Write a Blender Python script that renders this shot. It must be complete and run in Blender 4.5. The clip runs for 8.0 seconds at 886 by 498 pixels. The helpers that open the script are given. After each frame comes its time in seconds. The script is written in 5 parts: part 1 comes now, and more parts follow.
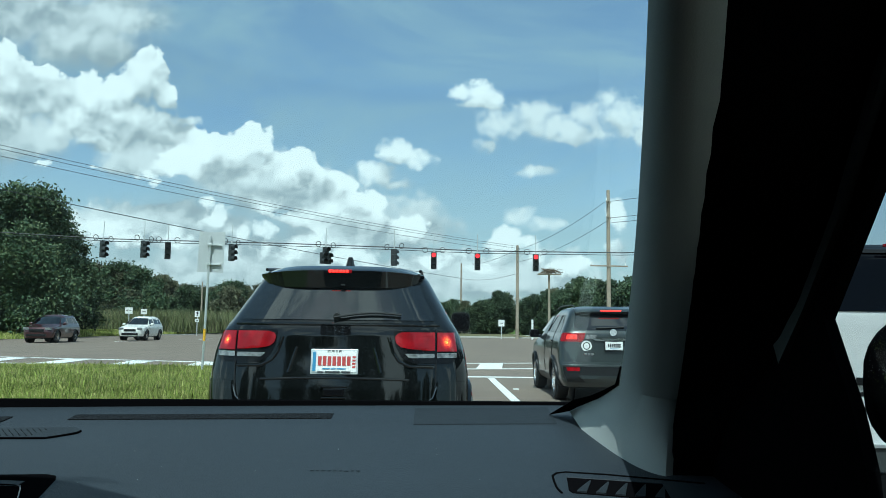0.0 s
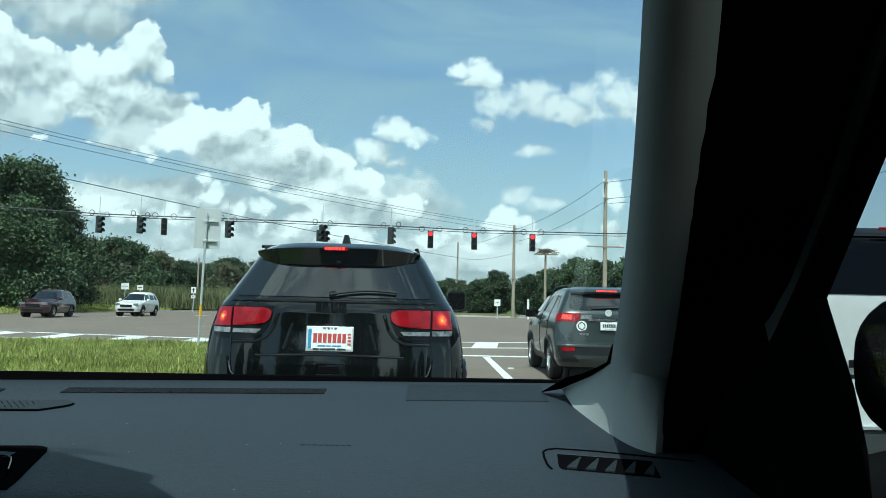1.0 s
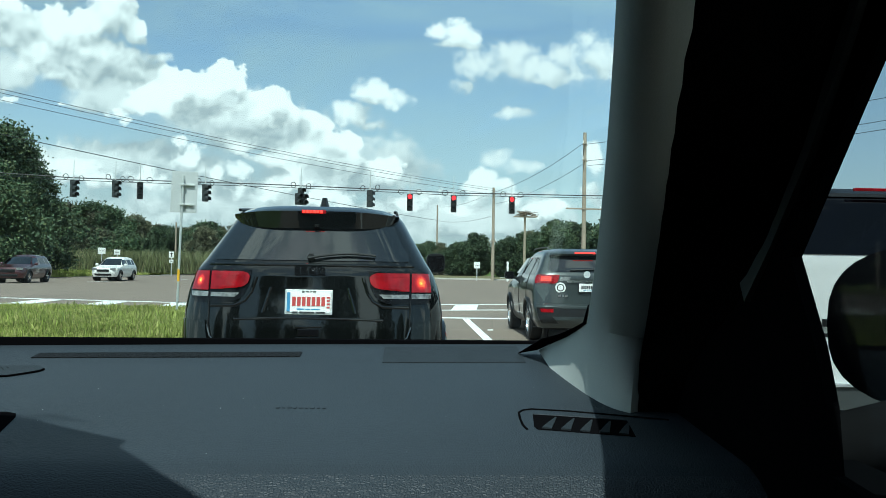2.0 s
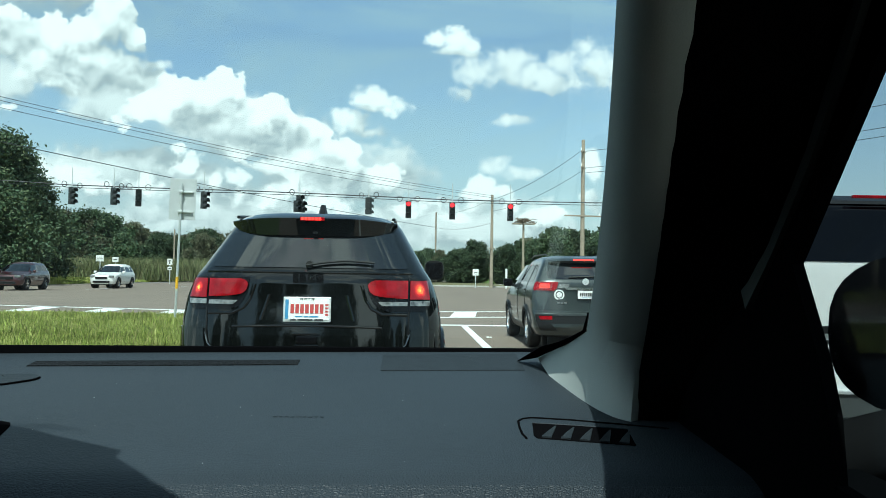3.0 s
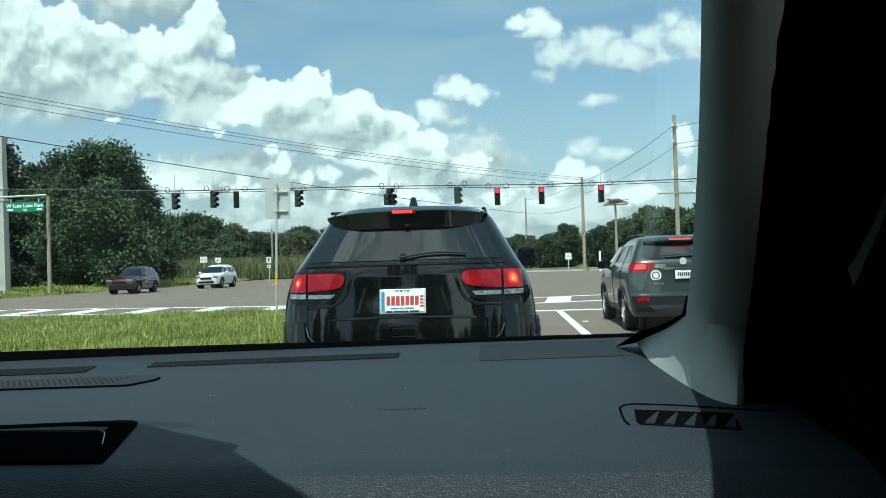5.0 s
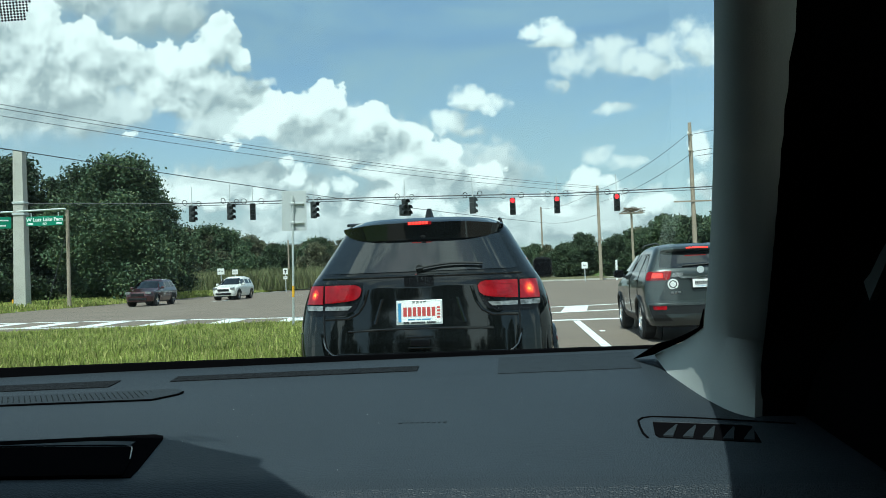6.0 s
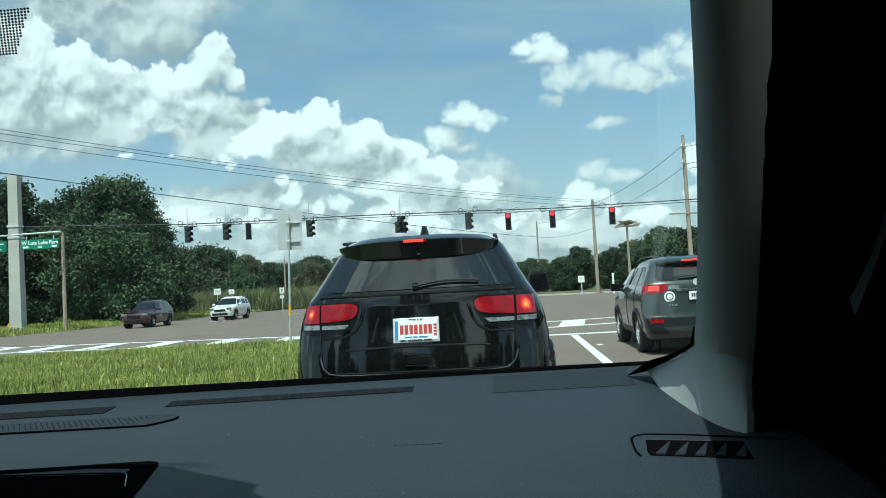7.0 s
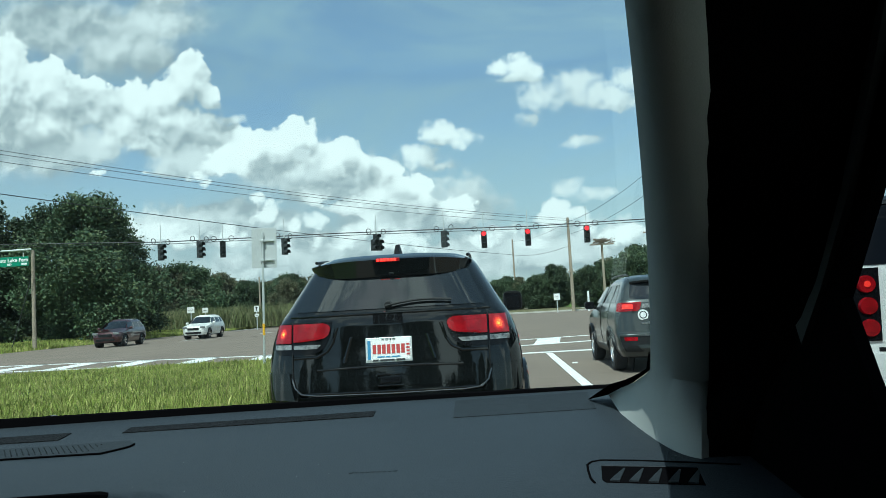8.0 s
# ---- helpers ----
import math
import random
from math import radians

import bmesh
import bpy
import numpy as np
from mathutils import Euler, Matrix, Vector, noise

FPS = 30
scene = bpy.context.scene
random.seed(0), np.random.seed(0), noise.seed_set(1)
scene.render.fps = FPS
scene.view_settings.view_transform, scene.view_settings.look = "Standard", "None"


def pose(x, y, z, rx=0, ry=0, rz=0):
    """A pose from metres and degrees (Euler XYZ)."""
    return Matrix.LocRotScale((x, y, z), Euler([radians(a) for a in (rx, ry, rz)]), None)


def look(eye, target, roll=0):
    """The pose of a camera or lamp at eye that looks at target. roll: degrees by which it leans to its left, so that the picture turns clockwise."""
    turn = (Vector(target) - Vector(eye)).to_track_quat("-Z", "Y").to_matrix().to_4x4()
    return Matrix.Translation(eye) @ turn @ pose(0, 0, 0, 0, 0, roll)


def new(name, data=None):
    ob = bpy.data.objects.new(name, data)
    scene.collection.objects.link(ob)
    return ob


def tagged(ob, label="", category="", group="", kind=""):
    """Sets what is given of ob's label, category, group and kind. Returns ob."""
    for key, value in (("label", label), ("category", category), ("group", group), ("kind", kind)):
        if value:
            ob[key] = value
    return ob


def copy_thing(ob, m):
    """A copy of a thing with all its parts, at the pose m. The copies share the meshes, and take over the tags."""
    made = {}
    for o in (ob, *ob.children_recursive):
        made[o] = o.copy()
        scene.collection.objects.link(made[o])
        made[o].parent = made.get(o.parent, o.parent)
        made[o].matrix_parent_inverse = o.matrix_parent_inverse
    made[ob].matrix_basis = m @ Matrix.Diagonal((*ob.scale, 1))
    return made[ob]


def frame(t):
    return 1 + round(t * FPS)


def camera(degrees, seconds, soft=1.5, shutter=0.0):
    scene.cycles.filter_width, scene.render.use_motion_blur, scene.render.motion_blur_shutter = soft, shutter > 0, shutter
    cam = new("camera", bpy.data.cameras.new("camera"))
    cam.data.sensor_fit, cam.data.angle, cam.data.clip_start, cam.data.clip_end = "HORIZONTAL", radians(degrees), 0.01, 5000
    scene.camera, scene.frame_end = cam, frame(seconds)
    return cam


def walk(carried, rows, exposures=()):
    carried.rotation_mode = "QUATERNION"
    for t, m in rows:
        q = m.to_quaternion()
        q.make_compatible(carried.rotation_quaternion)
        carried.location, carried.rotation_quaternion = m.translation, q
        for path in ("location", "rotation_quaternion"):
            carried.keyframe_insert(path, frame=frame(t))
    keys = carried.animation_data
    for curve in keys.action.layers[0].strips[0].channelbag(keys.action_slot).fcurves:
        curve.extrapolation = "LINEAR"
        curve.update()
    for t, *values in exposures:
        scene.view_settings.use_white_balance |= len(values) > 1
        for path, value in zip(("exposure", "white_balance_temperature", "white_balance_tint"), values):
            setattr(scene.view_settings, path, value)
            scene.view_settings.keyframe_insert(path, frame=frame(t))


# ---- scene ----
# ---- camera ----
cam = camera(58.0, 8.0, soft=0.7)
PATH = [
    (0, (0.068, -0.126, 1.283), (0.088, 1.865, 1.474), 0.7),
    (0.2, (0.072, -0.126, 1.283), (0.115, 1.866, 1.454), 1.2),
    (0.5, (0.074, -0.115, 1.28), (0.126, 1.879, 1.429), 1.5),
    (1, (0.072, -0.123, 1.28), (0.101, 1.872, 1.419), 1.3),
    (1.5, (0.07, -0.125, 1.279), (0.112, 1.871, 1.411), 2.1),
    (1.7, (0.076, -0.115, 1.279), (0.164, 1.883, 1.319), 1.0),
    (2.8, (0.079, -0.107, 1.277), (0.133, 1.891, 1.356), 0.6),
    (3, (0.078, -0.105, 1.279), (0.163, 1.893, 1.344), 0.9),
    (3.5, (0.077, -0.105, 1.277), (0.177, 1.892, 1.327), 2.3),
    (3.7, (0.085, -0.118, 1.287), (0.198, 1.877, 1.376), 0.9),
    (4, (0.074, -0.123, 1.284), (0.042, 1.875, 1.371), -0.7),
    (4.5, (0.073, -0.122, 1.286), (0.005, 1.876, 1.338), -1.3),
    (4.7, (0.076, -0.116, 1.284), (-0.051, 1.88, 1.314), -1.5),
    (5.8, (0.075, -0.124, 1.287), (-0.085, 1.869, 1.348), -2.0),
    (6, (0.074, -0.13, 1.29), (-0.107, 1.861, 1.352), -2.2),
    (6.5, (0.077, -0.134, 1.293), (-0.121, 1.855, 1.359), -3.1),
    (7, (0.081, -0.137, 1.296), (-0.089, 1.854, 1.398), -3.2),
    (7.5, (0.087, -0.134, 1.297), (-0.056, 1.857, 1.416), -2.6),
    (8, (0.104, -0.135, 1.304), (-0.004, 1.857, 1.447), -3.3),
]
walk(cam, [(t, look(eye, target, roll)) for t, eye, target, roll in PATH],
     exposures=[(0, 0.22, 5480, -6.5), (0.5, 0.26, 5560, -6.5), (1.5, 0.34, 5680, -6.5), (3, 0.46, 5800, -6.5), (4, 0.42, 5800, -6.5), (6, 0.32, 5780, -6.5), (7, 0.29, 5740, -6.5), (8, 0.24, 5680, -6.5)])

# ---- world and sun ----
SUN = Vector((-0.11, -0.5, 0.86)).normalized()
SKY, CLOUD, SHADE, VEIL, HAZE = 0.115, (0.92, 0.93, 0.92), (0.36, 0.405, 0.43), (0.36, 0.46, 0.5), (0.45, 0.53, 0.56)


def node(tree, kind, at=None, **sets):
    n = tree.nodes.new(kind)
    for key, value in sets.items():
        n.inputs[key].default_value = value
    return n


def math_node(tree, op, a, b=None, c=None, clamp=False):
    n = tree.nodes.new("ShaderNodeMath")
    n.operation, n.use_clamp = op, clamp
    for i, v in enumerate((a, b, c)):
        if v is None:
            continue
        if isinstance(v, (int, float)):
            n.inputs[i].default_value = v
        else:
            tree.links.new(v, n.inputs[i])
    return n.outputs[0]


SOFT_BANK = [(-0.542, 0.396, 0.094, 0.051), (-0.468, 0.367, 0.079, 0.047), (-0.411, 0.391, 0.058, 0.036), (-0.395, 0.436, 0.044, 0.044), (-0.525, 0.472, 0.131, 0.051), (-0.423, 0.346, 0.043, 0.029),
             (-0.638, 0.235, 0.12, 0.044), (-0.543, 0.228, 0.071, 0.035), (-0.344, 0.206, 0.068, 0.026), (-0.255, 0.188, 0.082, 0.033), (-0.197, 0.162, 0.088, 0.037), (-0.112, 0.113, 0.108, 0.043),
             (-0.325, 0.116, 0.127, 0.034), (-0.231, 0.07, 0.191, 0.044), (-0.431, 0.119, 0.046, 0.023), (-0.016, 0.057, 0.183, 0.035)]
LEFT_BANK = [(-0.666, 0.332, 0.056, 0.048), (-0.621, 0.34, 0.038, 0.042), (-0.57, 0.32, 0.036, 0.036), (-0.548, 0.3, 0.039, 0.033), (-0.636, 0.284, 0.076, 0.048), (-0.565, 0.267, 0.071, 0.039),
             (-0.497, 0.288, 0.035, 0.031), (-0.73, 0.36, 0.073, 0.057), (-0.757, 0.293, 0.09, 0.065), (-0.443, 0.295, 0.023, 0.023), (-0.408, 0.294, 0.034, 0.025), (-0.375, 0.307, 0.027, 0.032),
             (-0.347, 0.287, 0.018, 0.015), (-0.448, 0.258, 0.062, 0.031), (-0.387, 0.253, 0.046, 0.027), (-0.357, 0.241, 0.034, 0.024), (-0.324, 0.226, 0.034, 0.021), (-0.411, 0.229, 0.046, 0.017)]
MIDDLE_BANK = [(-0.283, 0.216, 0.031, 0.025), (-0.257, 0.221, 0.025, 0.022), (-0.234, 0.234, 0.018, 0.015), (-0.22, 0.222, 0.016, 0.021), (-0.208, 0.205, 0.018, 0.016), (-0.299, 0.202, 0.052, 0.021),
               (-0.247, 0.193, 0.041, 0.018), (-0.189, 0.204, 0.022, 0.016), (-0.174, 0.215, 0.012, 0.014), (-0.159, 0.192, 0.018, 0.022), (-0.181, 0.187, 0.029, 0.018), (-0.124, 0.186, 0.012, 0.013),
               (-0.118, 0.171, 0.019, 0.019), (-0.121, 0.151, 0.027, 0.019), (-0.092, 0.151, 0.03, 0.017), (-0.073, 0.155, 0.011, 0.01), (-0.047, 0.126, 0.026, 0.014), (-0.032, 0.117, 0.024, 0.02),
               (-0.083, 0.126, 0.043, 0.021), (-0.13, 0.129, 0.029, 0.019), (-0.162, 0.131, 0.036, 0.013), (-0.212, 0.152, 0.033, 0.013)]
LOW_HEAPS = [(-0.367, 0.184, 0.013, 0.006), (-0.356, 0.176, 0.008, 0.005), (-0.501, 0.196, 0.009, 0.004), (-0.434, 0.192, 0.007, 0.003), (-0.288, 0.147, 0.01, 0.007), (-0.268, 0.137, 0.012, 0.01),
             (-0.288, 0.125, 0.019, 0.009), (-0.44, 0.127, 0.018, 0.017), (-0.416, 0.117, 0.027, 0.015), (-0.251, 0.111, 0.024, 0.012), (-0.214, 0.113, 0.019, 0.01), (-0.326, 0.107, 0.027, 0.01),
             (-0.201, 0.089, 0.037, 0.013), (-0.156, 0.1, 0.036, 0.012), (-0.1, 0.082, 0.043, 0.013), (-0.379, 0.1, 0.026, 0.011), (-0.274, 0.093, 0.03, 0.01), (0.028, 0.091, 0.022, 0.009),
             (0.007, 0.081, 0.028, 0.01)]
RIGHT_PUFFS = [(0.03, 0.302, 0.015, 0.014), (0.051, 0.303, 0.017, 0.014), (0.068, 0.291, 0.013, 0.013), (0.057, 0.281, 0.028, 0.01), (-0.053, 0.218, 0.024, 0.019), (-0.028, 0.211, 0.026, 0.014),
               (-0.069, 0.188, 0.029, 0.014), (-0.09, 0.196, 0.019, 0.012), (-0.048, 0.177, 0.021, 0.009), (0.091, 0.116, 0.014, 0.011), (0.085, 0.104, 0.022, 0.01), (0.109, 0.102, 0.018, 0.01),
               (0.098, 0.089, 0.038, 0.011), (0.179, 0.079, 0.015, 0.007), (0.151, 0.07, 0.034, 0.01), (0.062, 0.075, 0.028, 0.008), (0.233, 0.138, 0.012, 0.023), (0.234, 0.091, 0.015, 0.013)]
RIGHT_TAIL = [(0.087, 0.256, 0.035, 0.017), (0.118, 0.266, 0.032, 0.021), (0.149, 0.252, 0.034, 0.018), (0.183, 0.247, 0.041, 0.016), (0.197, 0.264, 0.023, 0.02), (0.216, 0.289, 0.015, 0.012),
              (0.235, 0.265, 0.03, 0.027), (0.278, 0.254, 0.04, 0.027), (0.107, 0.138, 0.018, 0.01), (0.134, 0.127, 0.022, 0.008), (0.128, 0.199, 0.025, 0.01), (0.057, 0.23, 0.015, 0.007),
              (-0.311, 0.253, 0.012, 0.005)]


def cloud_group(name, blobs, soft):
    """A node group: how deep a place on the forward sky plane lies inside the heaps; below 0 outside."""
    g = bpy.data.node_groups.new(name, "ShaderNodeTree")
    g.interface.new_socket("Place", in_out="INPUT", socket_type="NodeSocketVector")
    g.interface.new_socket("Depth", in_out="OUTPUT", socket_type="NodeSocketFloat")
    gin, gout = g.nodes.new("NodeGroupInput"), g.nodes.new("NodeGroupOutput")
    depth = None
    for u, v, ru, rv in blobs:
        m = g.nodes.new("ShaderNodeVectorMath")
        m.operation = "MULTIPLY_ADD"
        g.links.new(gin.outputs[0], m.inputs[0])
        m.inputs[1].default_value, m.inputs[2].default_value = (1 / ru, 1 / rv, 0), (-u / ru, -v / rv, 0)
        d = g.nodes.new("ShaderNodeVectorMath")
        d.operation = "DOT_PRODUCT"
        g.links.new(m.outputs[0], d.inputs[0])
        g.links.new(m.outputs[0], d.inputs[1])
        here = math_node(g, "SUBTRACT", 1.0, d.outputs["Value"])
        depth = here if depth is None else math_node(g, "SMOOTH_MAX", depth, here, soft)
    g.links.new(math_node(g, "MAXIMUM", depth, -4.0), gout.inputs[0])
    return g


def make_sky():
    world = bpy.data.worlds.new("sky")
    scene.world = world
    world.use_nodes = True
    t = world.node_tree
    t.nodes.clear()
    out = t.nodes.new("ShaderNodeOutputWorld")
    bg = t.nodes.new("ShaderNodeBackground")
    sky = t.nodes.new("ShaderNodeTexSky")
    sky.sky_type, sky.sun_disc = "NISHITA", False
    sky.sun_elevation, sky.sun_rotation = math.asin(SUN.z), math.atan2(SUN.x, SUN.y)
    sky.air_density, sky.dust_density, sky.ozone_density = 1.0, 1.2, 0.6
    tc, sep = t.nodes.new("ShaderNodeTexCoord"), t.nodes.new("ShaderNodeSeparateXYZ")
    t.links.new(tc.outputs["Generated"], sep.inputs[0])
    x, y, z = sep.outputs
    ahead = math_node(t, "MAXIMUM", y, 0.12)
    plane = t.nodes.new("ShaderNodeCombineXYZ")
    t.links.new(math_node(t, "DIVIDE", x, ahead), plane.inputs[0])
    t.links.new(math_node(t, "DIVIDE", z, ahead), plane.inputs[1])

    def mix(fac, a, b):
        m = t.nodes.new("ShaderNodeMix")
        m.data_type = "RGBA"
        for value, socket in ((fac, m.inputs["Factor"]), (a, m.inputs[6]), (b, m.inputs[7])):
            if isinstance(value, (tuple, float)):
                socket.default_value = value
            else:
                t.links.new(value, socket)
        return m.outputs[2]

    def smooth(value, lo, hi, a=0.0, b=1.0):
        r = t.nodes.new("ShaderNodeMapRange")
        r.interpolation_type = "SMOOTHSTEP"
        t.links.new(value, r.inputs["Value"])
        for key, v in (("From Min", lo), ("From Max", hi), ("To Min", a), ("To Max", b)):
            r.inputs[key].default_value = v
        return r.outputs[0]

    def vec(op, a, b, c=None):
        n = t.nodes.new("ShaderNodeVectorMath")
        n.operation = op
        for i, v in enumerate((a, b, c)):
            if isinstance(v, tuple):
                n.inputs[i].default_value = v
            elif v is not None:
                t.links.new(v, n.inputs[i])
        return n.outputs[0]

    def flat_noise(place, scale, detail, rough):
        n = node(t, "ShaderNodeTexNoise", Scale=scale, Detail=detail, Roughness=rough)
        n.noise_dimensions = "2D"
        t.links.new(place, n.inputs["Vector"])
        return n

    def billows(place):
        """Round heads at falling sizes, high in their middles."""
        total = None
        for scale, weight in ((20.0, 0.42), (44.0, 0.34), (100.0, 0.22)):
            n = node(t, "ShaderNodeTexVoronoi", Scale=scale)
            n.voronoi_dimensions, n.feature = "2D", "SMOOTH_F1"
            n.inputs["Smoothness"].default_value = 0.35
            t.links.new(place, n.inputs["Vector"])
            h = math_node(t, "MULTIPLY", math_node(t, "SUBTRACT", 0.45, n.outputs["Distance"]), weight)
            total = h if total is None else math_node(t, "ADD", total, h)
        return total

    scaled = t.nodes.new("ShaderNodeVectorMath")
    scaled.operation = "SCALE"
    t.links.new(sky.outputs[0], scaled.inputs[0])
    scaled.inputs["Scale"].default_value = SKY
    color = scaled.outputs[0]
    # thin high veil in streaks, pale haze near the horizon
    streaks = vec("MULTIPLY", plane.outputs[0], (1.6, 5.0, 1))
    veil = node(t, "ShaderNodeTexNoise", Scale=1.6, Detail=7.0, Roughness=0.62, Distortion=0.6)
    t.links.new(streaks, veil.inputs["Vector"])
    color = mix(smooth(veil.outputs["Fac"], 0.36, 0.74, 0.14, 0.75), color, (*VEIL, 1))
    color = mix(smooth(z, 0.0, 0.24, 0.7, 0.0), color, (*HAZE, 1))
    # one ragged warp for all heaps
    place = plane.outputs[0]
    for scale, amount in ((9.0, 0.03), (45.0, 0.012)):
        n = flat_noise(plane.outputs[0], scale, 5.0, 0.6)
        place = vec("MULTIPLY_ADD", vec("SUBTRACT", n.outputs["Color"], (0.5, 0.5, 0.5)), (amount, amount, 0), place)
    fine = flat_noise(plane.outputs[0], 60.0, 6.0, 0.65).outputs["Fac"]
    broad = flat_noise(plane.outputs[0], 11.0, 4.0, 0.55).outputs["Fac"]
    puffy, puffy_up = (flat_noise(p, 15.0, 7.0, 0.56).outputs["Fac"] for p in (place, vec("ADD", place, (-0.004, 0.014, 0))))
    lumps = math_node(t, "ADD", math_node(t, "ADD", billows(place), math_node(t, "SUBTRACT", puffy, 0.5)), math_node(t, "MULTIPLY", math_node(t, "SUBTRACT", fine, 0.5), 0.9))
    facing = math_node(t, "MULTIPLY", math_node(t, "SUBTRACT", puffy, puffy_up), 4.0)
    front = smooth(y, 0.12, 0.3)
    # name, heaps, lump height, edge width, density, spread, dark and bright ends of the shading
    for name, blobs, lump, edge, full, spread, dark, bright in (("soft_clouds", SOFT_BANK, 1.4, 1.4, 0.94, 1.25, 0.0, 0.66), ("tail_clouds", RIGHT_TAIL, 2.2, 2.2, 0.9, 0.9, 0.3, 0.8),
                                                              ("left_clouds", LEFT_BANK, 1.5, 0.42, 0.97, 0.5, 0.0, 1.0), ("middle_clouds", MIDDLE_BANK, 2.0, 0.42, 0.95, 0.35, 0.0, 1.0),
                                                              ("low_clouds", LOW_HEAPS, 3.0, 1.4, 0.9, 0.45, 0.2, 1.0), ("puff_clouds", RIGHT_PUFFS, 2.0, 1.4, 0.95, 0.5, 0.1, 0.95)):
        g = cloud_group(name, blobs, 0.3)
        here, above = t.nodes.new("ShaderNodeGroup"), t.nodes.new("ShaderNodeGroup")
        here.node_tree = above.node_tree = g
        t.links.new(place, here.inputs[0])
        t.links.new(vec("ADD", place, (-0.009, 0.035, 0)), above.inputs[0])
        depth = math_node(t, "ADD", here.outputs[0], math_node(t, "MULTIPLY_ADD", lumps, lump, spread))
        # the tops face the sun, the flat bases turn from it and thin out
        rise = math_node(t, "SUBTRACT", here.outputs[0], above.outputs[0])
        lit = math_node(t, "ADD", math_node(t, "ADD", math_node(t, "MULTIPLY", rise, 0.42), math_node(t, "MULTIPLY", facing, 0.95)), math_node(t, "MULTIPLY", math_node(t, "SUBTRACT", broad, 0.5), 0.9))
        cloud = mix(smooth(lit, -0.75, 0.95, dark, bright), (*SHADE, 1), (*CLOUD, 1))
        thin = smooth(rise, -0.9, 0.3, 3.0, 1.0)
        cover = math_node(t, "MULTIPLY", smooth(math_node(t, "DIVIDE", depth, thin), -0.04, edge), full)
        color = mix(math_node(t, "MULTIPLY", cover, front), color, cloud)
    # scattered cloud over and behind
    wide = node(t, "ShaderNodeTexNoise", Scale=4.0, Detail=9.0, Roughness=0.6, Distortion=0.5)
    t.links.new(tc.outputs["Generated"], wide.inputs["Vector"])
    cover = math_node(t, "MULTIPLY", smooth(wide.outputs["Fac"], 0.5, 0.56), smooth(y, 0.12, 0.3, 1.0, 0.0))
    color = mix(math_node(t, "MULTIPLY", cover, smooth(z, -0.02, 0.05)), color, (CLOUD[0] * 1.2, CLOUD[1] * 1.2, CLOUD[2] * 1.2, 1))
    t.links.new(color, bg.inputs["Color"])
    t.links.new(bg.outputs[0], out.inputs["Surface"])


make_sky()
sun = new("sun", bpy.data.lights.new("sun", "SUN"))
sun.data.energy, sun.data.angle, sun.data.color = 4.6, radians(0.53), (1.0, 0.965, 0.91)
sun.matrix_world = look(SUN * 60, (0, 0, 0))


# ---- materials ----
def material(name, color, rough=0.6, metal=0.0, vary=0.15, scale=6.0, fine=60.0, bump=0.0, spec=0.5, coat=0.0,
             emit=None, power=0.0, random_tint=0.0, island=0.0, other=None):
    m = bpy.data.materials.new(name)
    m.use_nodes = True
    t = m.node_tree
    b = t.nodes["Principled BSDF"]
    b.inputs["Roughness"].default_value, b.inputs["Metallic"].default_value = rough, metal
    b.inputs["Specular IOR Level"].default_value, b.inputs["Coat Weight"].default_value = spec, coat
    b.inputs["Coat Roughness"].default_value = 0.03
    tc = t.nodes.new("ShaderNodeTexCoord")
    n1, n2 = node(t, "ShaderNodeTexNoise", Scale=scale, Detail=4.0), node(t, "ShaderNodeTexNoise", Scale=fine, Detail=3.0)
    for n in (n1, n2):
        t.links.new(tc.outputs["Object"], n.inputs["Vector"])
    total = math_node(t, "ADD", math_node(t, "MULTIPLY", n1.outputs["Fac"], 0.6), math_node(t, "MULTIPLY", n2.outputs["Fac"], 0.4))
    if random_tint:
        for kind, source in (("ShaderNodeObjectInfo", "Random"),):
            info = t.nodes.new(kind)
            total = math_node(t, "ADD", total, math_node(t, "MULTIPLY", math_node(t, "SUBTRACT", info.outputs[source], 0.5), random_tint))
    if island:
        geo = t.nodes.new("ShaderNodeNewGeometry")
        chance = geo.outputs["Random Per Island"]
        total = math_node(t, "ADD", total, math_node(t, "MULTIPLY", math_node(t, "SUBTRACT", chance, 0.5), island))
    ramp = t.nodes.new("ShaderNodeMapRange")
    ramp.inputs["From Min"].default_value, ramp.inputs["From Max"].default_value = 0.3, 0.7
    ramp.inputs["To Min"].default_value, ramp.inputs["To Max"].default_value = 1 - vary, 1 + vary
    t.links.new(total, ramp.inputs["Value"])
    mix = t.nodes.new("ShaderNodeVectorMath")
    mix.operation = "SCALE"
    mix.inputs[0].default_value = color[:3]
    if other:
        pick = t.nodes.new("ShaderNodeMix")
        pick.data_type = "RGBA"
        pick.inputs[6].default_value, pick.inputs[7].default_value = (*color, 1), (*other, 1)
        source = math_node(t, "FRACT", math_node(t, "MULTIPLY", chance, 7.3)) if island else n1.outputs["Fac"]
        t.links.new(math_node(t, "POWER", source, 3.0), pick.inputs["Factor"])
        t.links.new(pick.outputs[2], mix.inputs[0])
    t.links.new(ramp.outputs[0], mix.inputs["Scale"])
    t.links.new(mix.outputs[0], b.inputs["Base Color"])
    if bump:
        bp = t.nodes.new("ShaderNodeBump")
        bp.inputs["Strength"].default_value, bp.inputs["Distance"].default_value = bump, 0.02
        t.links.new(total, bp.inputs["Height"])
        t.links.new(bp.outputs[0], b.inputs["Normal"])
    if emit:
        b.inputs["Emission Color"].default_value, b.inputs["Emission Strength"].default_value = (*emit, 1), power
    return m


